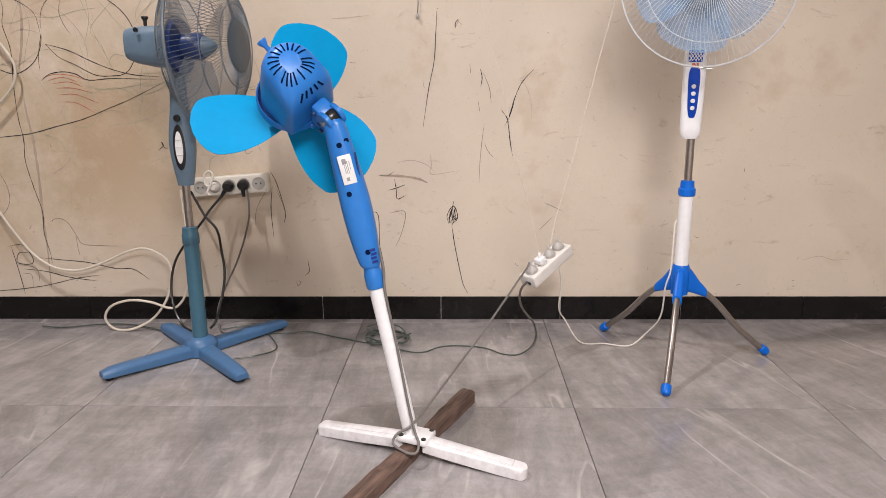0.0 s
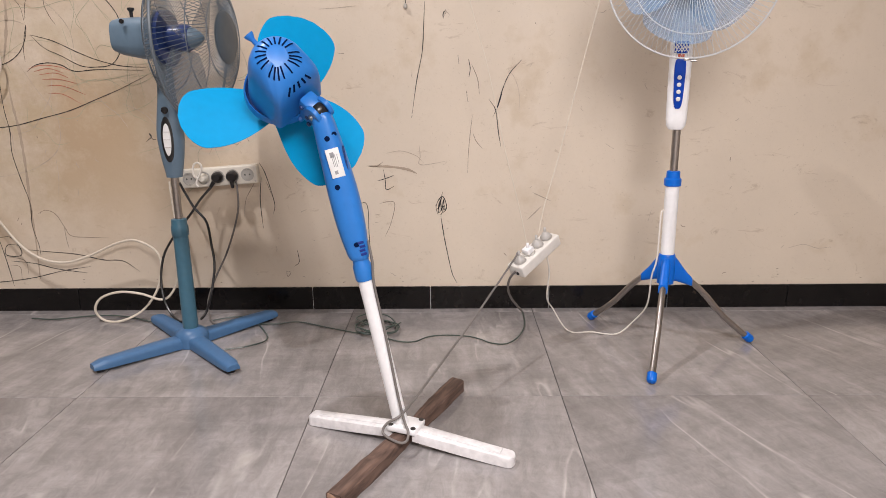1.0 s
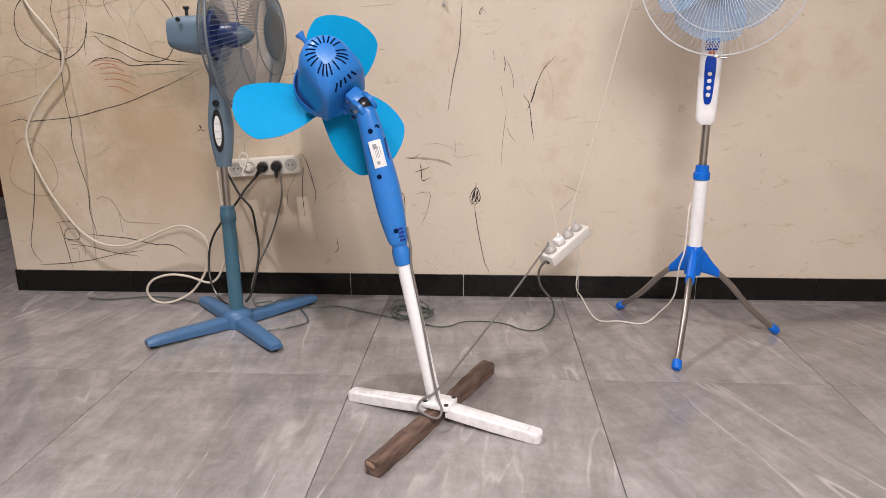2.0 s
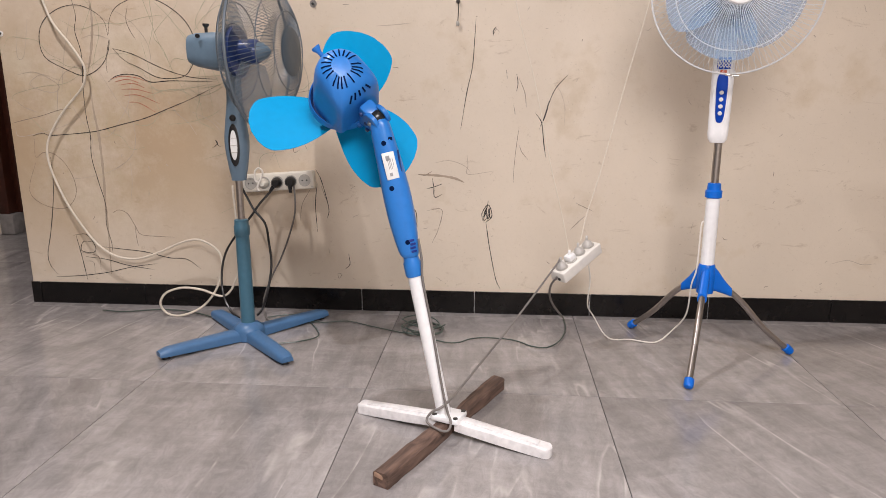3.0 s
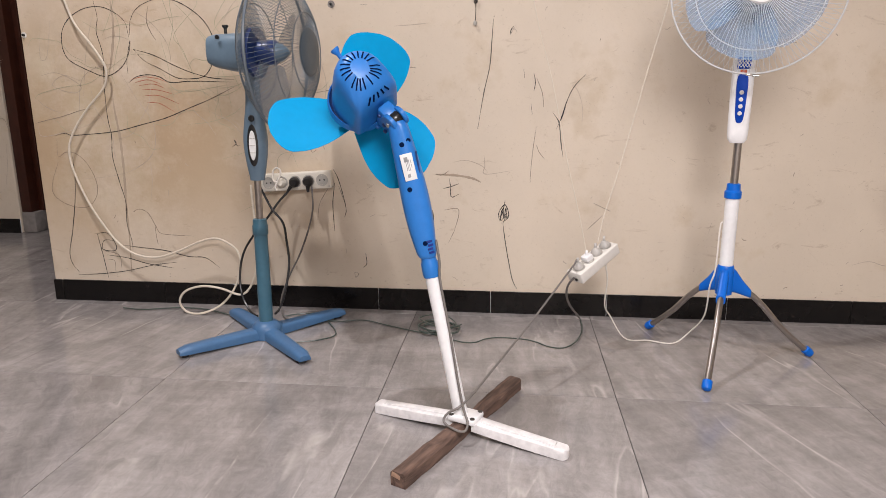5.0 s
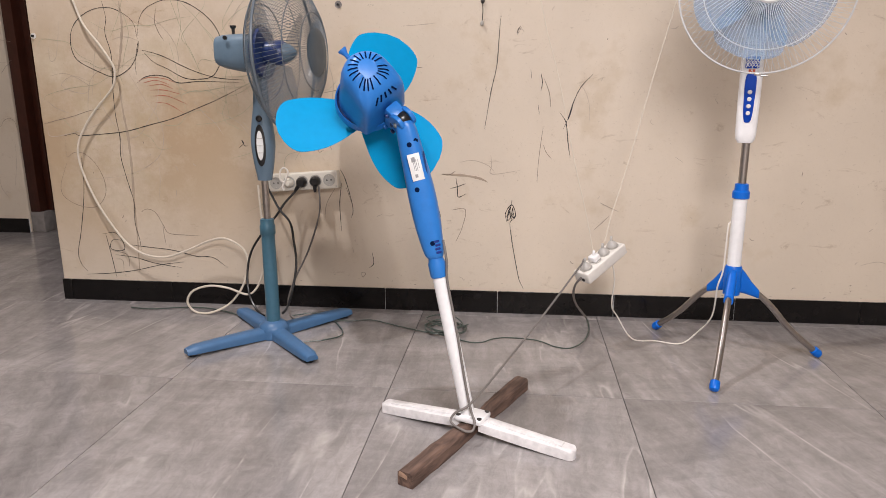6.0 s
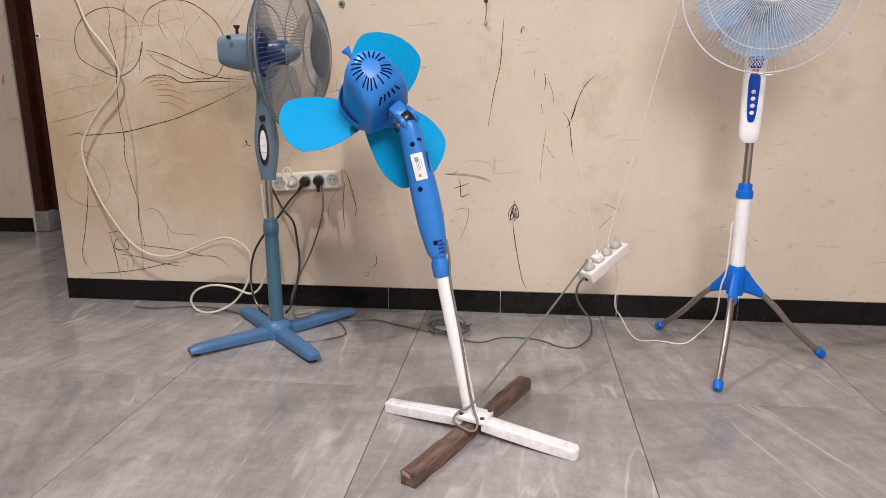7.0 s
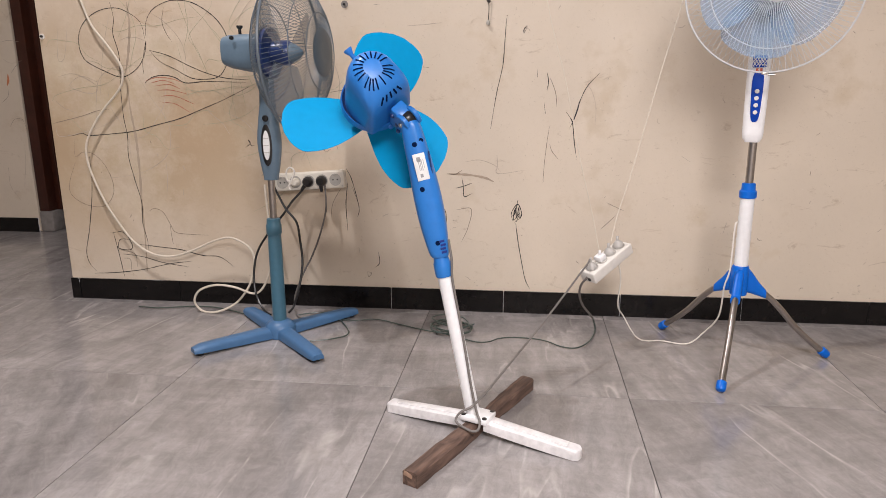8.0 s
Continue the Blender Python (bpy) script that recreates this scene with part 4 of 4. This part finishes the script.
cord("cable", [(0.578, 0.320, 0.330), (0.595, 0.337, 0.407), (0.624, 0.353, 0.505), (0.659, 0.370, 0.642), (0.699, 0.387, 0.807), (0.732, 0.403, 0.930), (0.753, 0.420, 1.007)], 0.0018, THIN_CORD, "thin white cord rising up the wall")
cord("cable", [(0.545, 0.320, 0.303), (0.523, 0.342, 0.405), (0.486, 0.363, 0.551), (0.457, 0.385, 0.688), (0.430, 0.407, 0.808), (0.398, 0.428, 0.920), (0.376, 0.450, 1.016)], 0.0012, THIN_CORD, "thin pale cord rising up the wall")
# cord of the leaning fan: down the pole, round its foot and off over the bar
wound = ((-0.066, -0.004, 0.450), (-0.058, -0.010, 0.405), (-0.056, -0.012, 0.360), (-0.036, -0.013, 0.25), (-0.016, -0.018, 0.13), (-0.002, -0.026, 0.066), (0.007, -0.040, 0.046), (0.003, -0.060, 0.036), (-0.016, -0.062, 0.037), (-0.046, -0.036, 0.042), (-0.038, -0.028, 0.060), (-0.010, -0.024, 0.076))
cord("fan_cord", [FAN_POSE @ Vector(p) for p in wound] + [CORD_BEND], 0.0028, CORD_GREY, "grey cord wound round the foot of the leaning fan")


def coil():
    rnd = random.Random(8)
    pts = []
    for i in range(56):
        a = i * math.tau / 11
        r = 0.056 + 0.010 * math.sin(i * 0.7) + rnd.uniform(-0.006, 0.006)
        pts.append((0.100 + r * 1.08 * math.cos(a), 0.415 + r * math.sin(a), 0.006 + 0.0006 * i * (0.6 + 0.4 * math.sin(a * 0.5)) + rnd.uniform(0, 0.003)))
    return cord("coiled_cord", pts, 0.0021, CORD_GREEN, "coiled dark green cord lying on the tiles")


coil()

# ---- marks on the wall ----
INKS = {"k": (PENCIL, 0.0026), "p": (FAINT, 0.0021), "f": (DIM, 0.0022), "r": (CRAYON, 0.0024), "g": (GREEN, 0.0016), "b": (PEN, 0.0036), "s": (SMUDGE_SHADOW, 0.0080), "S": (SMUDGE_SHADOW, 0.0085), "o": (ORANGE, 0.012)}
rub = random.Random(11)


def mark(ink, *points, y=None, parent=None):
    """A drawn line or painted cable shadow on the wall: a thin ribbon of uneven width, half a millimetre proud."""
    y = WALL_Y if y is None else y
    parent = parent or wall_back
    mat, width = INKS[ink]
    line = smooth_line([(x, 0, z) for x, z in points], 7)
    bm = bmesh.new()
    n = len(line)
    left, right = [], []
    for i, p in enumerate(line):
        way = (line[min(i + 1, n - 1)] - line[max(i - 1, 0)]).normalized()
        side = Vector((-way.z, 0, way.x))
        w = width * 0.5 * rub.uniform(0.65, 1.25) * min(1, 0.35 + 3.0 * min(i, n - 1 - i) / n)
        q = Vector((p.x, y - 0.0006, p.z)) - parent.location
        left.append(bm.verts.new(q + side * w))
        right.append(bm.verts.new(q - side * w))
    for i in range(n - 1):
        bm.faces.new((left[i], left[i + 1], right[i + 1], right[i]))
    ob = finish("scribble_or_shadow", bm, mat, False)
    ob.parent = parent
    return ob


mark('k', (-0.976, 0.935), (-0.986, 0.987), (-1.023, 1.019), (-1.072, 1.037), (-1.130, 1.030), (-1.181, 1.003), (-1.212, 0.965), (-1.221, 0.918), (-1.213, 0.880), (-1.190, 0.856), (-1.131, 0.827), (-1.085, 0.810), (-1.048, 0.817), (-1.007, 0.846), (-0.982, 0.888), (-0.974, 0.926), (-0.992, 0.860), (-0.993, 0.817))
mark('k', (-0.973, 0.945), (-0.965, 0.991), (-0.940, 1.028), (-0.897, 1.050), (-0.855, 1.058), (-0.796, 1.049), (-0.739, 1.016), (-0.702, 0.979), (-0.681, 0.933), (-0.680, 0.877), (-0.700, 0.830), (-0.727, 0.806), (-0.769, 0.800), (-0.820, 0.804), (-0.879, 0.835), (-0.928, 0.859), (-0.965, 0.898))
mark('k', (-0.965, 0.898), (-0.895, 0.878), (-0.826, 0.845), (-0.767, 0.821), (-0.697, 0.803), (-0.616, 0.797))
mark('k', (-0.993, 0.788), (-0.965, 0.807), (-0.922, 0.814), (-0.882, 0.807), (-0.842, 0.788), (-0.769, 0.792), (-0.627, 0.789))
mark('k', (-1.290, 0.607), (-1.251, 0.615), (-1.224, 0.608), (-1.126, 0.615), (-1.050, 0.624), (-0.962, 0.646), (-0.875, 0.668), (-0.788, 0.701), (-0.713, 0.730), (-0.618, 0.773))
mark('p', (-1.360, 0.649), (-1.315, 0.660), (-1.248, 0.675), (-1.180, 0.695), (-1.137, 0.700))
mark('k', (-1.090, 1.057), (-1.082, 1.002), (-1.091, 0.955), (-1.077, 0.879), (-1.085, 0.773), (-1.086, 0.675), (-1.079, 0.605), (-1.084, 0.535), (-1.070, 0.452), (-1.053, 0.369), (-1.058, 0.295), (-1.047, 0.231), (-1.046, 0.193))
mark('p', (-1.286, 0.594), (-1.290, 0.533), (-1.260, 0.548), (-1.222, 0.544), (-1.183, 0.508), (-1.158, 0.451), (-1.159, 0.399), (-1.192, 0.357), (-1.238, 0.350), (-1.291, 0.366), (-1.326, 0.397), (-1.325, 0.439), (-1.293, 0.512))
mark('k', (-1.235, 0.533), (-1.237, 0.450), (-1.249, 0.366), (-1.273, 0.259), (-1.294, 0.182), (-1.289, 0.138), (-1.265, 0.105))
mark('p', (-1.031, 0.336), (-1.006, 0.347), (-0.975, 0.334), (-0.952, 0.292), (-0.933, 0.260), (-0.874, 0.254), (-0.809, 0.252))
mark('p', (-0.952, 0.292), (-0.951, 0.249), (-0.947, 0.217))
mark('k', (-1.189, 0.252), (-1.138, 0.256), (-1.110, 0.213), (-1.118, 0.191), (-1.163, 0.196), (-1.153, 0.229), (-1.114, 0.229))
mark('k', (-1.178, 0.255), (-1.165, 0.174), (-1.154, 0.086))
mark('p', (-1.163, 0.190), (-1.103, 0.175), (-1.098, 0.126))
mark('p', (-1.151, 0.158), (-1.123, 0.153), (-1.123, 0.109))
mark('k', (-1.099, 0.214), (-1.011, 0.205), (-0.923, 0.196), (-0.837, 0.176), (-0.772, 0.172), (-0.721, 0.136))
mark('k', (-1.149, 0.174), (-1.071, 0.165), (-0.995, 0.145), (-0.897, 0.131))
mark('k', (-1.272, 0.096), (-1.180, 0.102), (-1.077, 0.116), (-0.974, 0.140), (-0.884, 0.153))
mark('r', (-0.987, 0.797), (-0.944, 0.807), (-0.893, 0.802), (-0.853, 0.788))
mark('r', (-0.972, 0.788), (-0.924, 0.797), (-0.879, 0.783))
mark('r', (-0.958, 0.778), (-0.905, 0.783), (-0.865, 0.768))
mark('r', (-0.949, 0.764), (-0.897, 0.764), (-0.836, 0.749))
mark('r', (-0.941, 0.744), (-0.888, 0.744), (-0.818, 0.716))
mark('r', (-0.935, 0.722), (-0.890, 0.718), (-0.836, 0.688))
mark('g', (-0.725, 1.052), (-0.738, 1.025), (-0.816, 0.943), (-0.790, 0.896), (-0.757, 0.811), (-0.722, 0.744), (-0.712, 0.686))
mark('p', (-0.898, 1.036), (-0.908, 0.990), (-0.897, 0.953), (-0.880, 0.925))
mark('g', (-0.752, 0.984), (-0.706, 0.933), (-0.671, 0.868), (-0.647, 0.792), (-0.633, 0.706))
mark('g', (-0.816, 1.053), (-0.760, 0.998), (-0.707, 0.924), (-0.633, 0.839), (-0.589, 0.744))
mark('g', (-0.730, 0.773), (-0.681, 0.868), (-0.617, 0.914), (-0.558, 0.895), (-0.576, 0.792), (-0.661, 0.744), (-0.720, 0.773))
mark('g', (-0.550, 1.014), (-0.605, 0.941), (-0.651, 0.867), (-0.679, 0.773), (-0.668, 0.657))
mark('g', (-0.685, 0.942), (-0.640, 0.997), (-0.578, 1.032), (-0.541, 0.996), (-0.576, 0.923), (-0.660, 0.877))
mark('g', (-0.793, 0.647), (-0.709, 0.657), (-0.624, 0.686), (-0.559, 0.744))
mark('f', (-1.289, 0.994), (-1.307, 0.876), (-1.284, 0.873), (-1.264, 0.947), (-1.255, 0.994))
mark('f', (-1.314, 0.813), (-1.259, 0.822), (-1.208, 0.803), (-1.170, 0.774), (-1.194, 0.754), (-1.246, 0.764), (-1.275, 0.784), (-1.228, 0.813), (-1.167, 0.793))
mark('f', (-1.337, 0.729), (-1.308, 0.705), (-1.257, 0.685))
mark('f', (-0.944, 0.515), (-0.945, 0.454), (-0.956, 0.381))
mark('f', (-1.095, 1.020), (-1.120, 0.946), (-1.141, 0.870), (-1.165, 0.744))
mark('k', (0.255, 0.982), (0.251, 0.916), (0.245, 0.835), (0.227, 0.752), (0.208, 0.635))
mark('k', (0.320, 0.958), (0.311, 0.946), (0.311, 0.931))
mark('k', (0.355, 0.825), (0.358, 0.798))
mark('k', (0.388, 0.812), (0.393, 0.784), (0.389, 0.757))
mark('p', (0.397, 0.798), (0.416, 0.752), (0.422, 0.706))
mark('k', (0.381, 0.715), (0.386, 0.683))
mark('p', (0.400, 0.641), (0.393, 0.584), (0.387, 0.517), (0.385, 0.458))
mark('p', (0.402, 0.584), (0.412, 0.560), (0.432, 0.536))
mark('k', (0.552, 0.808), (0.517, 0.770), (0.496, 0.725), (0.479, 0.669), (0.465, 0.636))
mark('f', (0.512, 0.779), (0.532, 0.752), (0.546, 0.706), (0.547, 0.646))
mark('b', (0.492, 0.708), (0.485, 0.683), (0.477, 0.660))
mark('k', (0.452, 0.689), (0.470, 0.664), (0.476, 0.641), (0.483, 0.585), (0.491, 0.542))
mark('k', (0.287, 0.323), (0.282, 0.353), (0.303, 0.383), (0.316, 0.344), (0.292, 0.320))
mark('k', (0.303, 0.383), (0.291, 0.358), (0.290, 0.328), (0.309, 0.353), (0.298, 0.320))
mark('k', (0.288, 0.330), (0.296, 0.368), (0.300, 0.335), (0.306, 0.372), (0.309, 0.338), (0.317, 0.352))
mark('k', (0.284, 0.342), (0.294, 0.352), (0.303, 0.398))
mark('k', (0.297, 0.318), (0.301, 0.288), (0.309, 0.237), (0.325, 0.155), (0.334, 0.118), (0.349, 0.087))
mark('k', (0.113, 0.472), (0.118, 0.440), (0.121, 0.407), (0.148, 0.418))
mark('k', (0.093, 0.435), (0.121, 0.443), (0.147, 0.453))
mark('p', (0.063, 0.484), (0.088, 0.481), (0.101, 0.488), (0.113, 0.496))
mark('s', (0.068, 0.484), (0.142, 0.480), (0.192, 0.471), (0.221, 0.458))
mark('f', (0.123, 0.524), (0.172, 0.531), (0.220, 0.515), (0.240, 0.496))
mark('f', (0.230, 0.549), (0.233, 0.515), (0.235, 0.486), (0.328, 0.499))
mark('k', (-0.016, 0.834), (0.003, 0.832))
mark('k', (-0.175, 1.030), (-0.154, 1.029))
mark('p', (0.581, 0.303), (0.604, 0.326), (0.626, 0.349))
mark('p', (0.596, 0.393), (0.625, 0.379), (0.654, 0.366))
mark('f', (-0.067, 0.963), (-0.010, 0.966), (0.047, 0.971))
mark('k', (-0.156, 0.934), (-0.146, 0.926), (-0.156, 0.916), (-0.136, 0.876), (-0.104, 0.893))
mark('k', (0.012, 0.350), (0.055, 0.359), (0.059, 0.261), (0.063, 0.155))
mark('p', (0.095, 0.361), (0.145, 0.364), (0.134, 0.299), (0.111, 0.247))
mark('p', (0.081, 0.323), (0.096, 0.325))
mark('p', (0.080, 0.297), (0.093, 0.299))
mark('f', (-0.191, 0.829), (-0.171, 0.862), (-0.128, 0.857), (-0.120, 0.828), (-0.157, 0.811), (-0.188, 0.823))
mark('k', (0.311, 0.935), (0.322, 0.954))
mark('p', (0.975, 0.296), (0.983, 0.333))
mark('f', (1.437, 0.200), (1.490, 0.213), (1.537, 0.200), (1.582, 0.204))
mark('p', (-0.224, 0.132), (-0.209, 0.128), (-0.220, 0.114), (-0.224, 0.132))
mark('k', (-0.284, 0.450), (-0.293, 0.375), (-0.290, 0.281))
mark('k', (-0.288, 0.499), (-0.269, 0.459), (-0.247, 0.366), (-0.253, 0.328))
mark('p', (-0.308, 0.431), (-0.340, 0.376), (-0.349, 0.319))
mark('p', (-0.364, 0.701), (-0.363, 0.622), (-0.360, 0.563))
mark('p', (-0.319, 0.657), (-0.328, 0.604), (-0.313, 0.563))
mark('k', (-0.182, 0.204), (-0.179, 0.165), (-0.195, 0.149))
mark('p', (-0.270, 0.440), (-0.247, 0.366), (-0.253, 0.328))
mark('p', (-0.360, 0.710), (-0.360, 0.631), (-0.361, 0.559), (-0.340, 0.563))
mark('p', (-0.338, 0.753), (-0.284, 0.761), (-0.240, 0.759))
mark('k', (-0.644, 0.568), (-0.626, 0.583), (-0.632, 0.594), (-0.623, 0.576), (-0.612, 0.575))
mark('p', (-0.169, 0.431), (-0.148, 0.445))
mark('p', (0.825, 0.548), (0.853, 0.530))
# shadow of the looping white cable, painted as two soft grey ribbons
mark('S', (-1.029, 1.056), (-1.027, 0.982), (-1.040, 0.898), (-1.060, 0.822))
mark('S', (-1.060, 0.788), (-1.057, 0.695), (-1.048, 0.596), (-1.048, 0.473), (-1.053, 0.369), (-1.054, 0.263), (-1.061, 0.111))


def loose_scribbles():
    """The many faint, fine strokes of a child's hand, thick by the slate fan and sparse elsewhere."""
    hand = random.Random(23)
    for k in range(120):
        if k < 44:
            x, z, ink = hand.gauss(-0.78, 0.24), hand.gauss(0.84, 0.12), hand.choice("fffgggg")
            reach, bend = hand.uniform(0.06, 0.20), 0.5
        else:
            x, z, ink = hand.uniform(-1.2, 1.6), hand.uniform(0.10, 1.15), hand.choice("ffffp")
            reach, bend = hand.choice((0.003, 0.005, 0.008)), 0.4
        x = max(-1.30, min(1.65, x))
        way, pts = hand.uniform(0, math.tau), [(x, z)]
        for _ in range(hand.randint(3, 6)):
            way += hand.gauss(0, bend)
            x, z = x + reach * 0.5 * math.cos(way), z + reach * 0.5 * math.sin(way)
            pts.append((max(-1.35, min(1.7, x)), max(0.09, z)))
        mark(ink, *pts)
    # scuffs and splashes low on the wall, over the skirting
    for k in range(46):
        x, z = hand.uniform(-1.33, 1.9), 0.084 + abs(hand.gauss(0, 0.03))
        way, run = hand.uniform(-0.6, 0.6), hand.uniform(0.003, 0.010)
        mark(hand.choice("fffp"), (x, z), (x + run * 0.5, z + run * 0.3 * way), (x + run, z + run * way))


loose_scribbles()
mark('o', (-2.414, 0.851), (-2.416, 0.822), (-2.427, 0.793), y=1.735, parent=far_wall)
mark('f', (-2.425, 1.015), (-2.382, 1.023), (-2.315, 1.013), y=1.735, parent=far_wall)
mark('f', (-2.430, 0.929), (-2.385, 0.908), (-2.324, 0.919), y=1.735, parent=far_wall)
mark('p', (-2.472, 0.704), (-2.434, 0.734), (-2.422, 0.769), y=1.735, parent=far_wall)
mark('p', (-2.448, 0.576), (-2.414, 0.615), (-2.368, 0.615), (-2.350, 0.561), y=1.735, parent=far_wall)
mark('f', (-2.494, 0.362), (-2.496, 0.253), (-2.447, 0.174), y=1.735, parent=far_wall)
mark('f', (-2.376, 0.485), (-2.387, 0.378), (-2.414, 0.254), y=1.735, parent=far_wall)
mark('f', (-2.395, 1.169), (-2.371, 1.141), (-2.348, 1.162), (-2.389, 1.113), y=1.735, parent=far_wall)
mark('p', (-2.394, 0.856), (-2.362, 0.891), (-2.330, 0.908), y=1.735, parent=far_wall)


def wall_hole(x, z, r, rim):
    h = thing("screw_anchor", pose(x, WALL_Y, z), "old wall anchor with a rusty screw in a chipped hole", "wall anchor")
    part("chip", lathe([(r, -0.004), (r * 0.9, 0.0012), (r * 0.5, 0.0004)], 11, pose(0, 0, 0, 90, 0, 0)), rim, h)
    part("screw", lathe([(0.004, 0), (0.004, 0.008), (0.002, 0.009)], 12, pose(0, 0, 0, 90, 0, 0)), BLACK, h)
    return h


wall_hole(-0.272, 1.033, 0.013, MORTAR)
wall_hole(-1.356, 0.948, 0.011, PLASTER)


def wall_hook():
    h = thing("wall_hook", pose(0.198, WALL_Y, 1.035), "thin dark wire hanging from a nail in the wall", "hook")
    part("nail", lathe([(0.0065, 0.0), (0.0065, 0.006), (0.003, 0.012)], 12, pose(0, 0, 0, 90, 0, 0)), BLACK, h)
    part("wire", tube([(0, -0.008, 0), (0.001, -0.006, -0.03), (-0.001, -0.006, -0.060)], 0.0012, 6, 4), BLACK, h)
    part("weight", lathe([(0.004, -0.008), (0.006, -0.004), (0.005, 0.004), (0.002, 0.007)], 12, pose(-0.001, -0.007, -0.066)), SOCKET_GREY, h)
    return h


wall_hook()

# ---- floor tiles, each a piece of its own ----
tile = box(0.5984, 0.5984, 0.010, Matrix(), 0.0007, 1)
tile_ob = part("tile", tile, STONE, floor, "", False)
first = True
for i in range(-7, 5):
    for j in range(-6, 4):
        x, y = 0.6 * i + 0.3, 0.6 * j + 0.278
        ob = tile_ob if first else bpy.data.objects.new("tile", tile_ob.data)
        if not first:
            scene.collection.objects.link(ob)
            ob.parent = floor
        first = False
        ob.location = (x - floor.location.x, y - floor.location.y, -0.005 - floor.location.z)
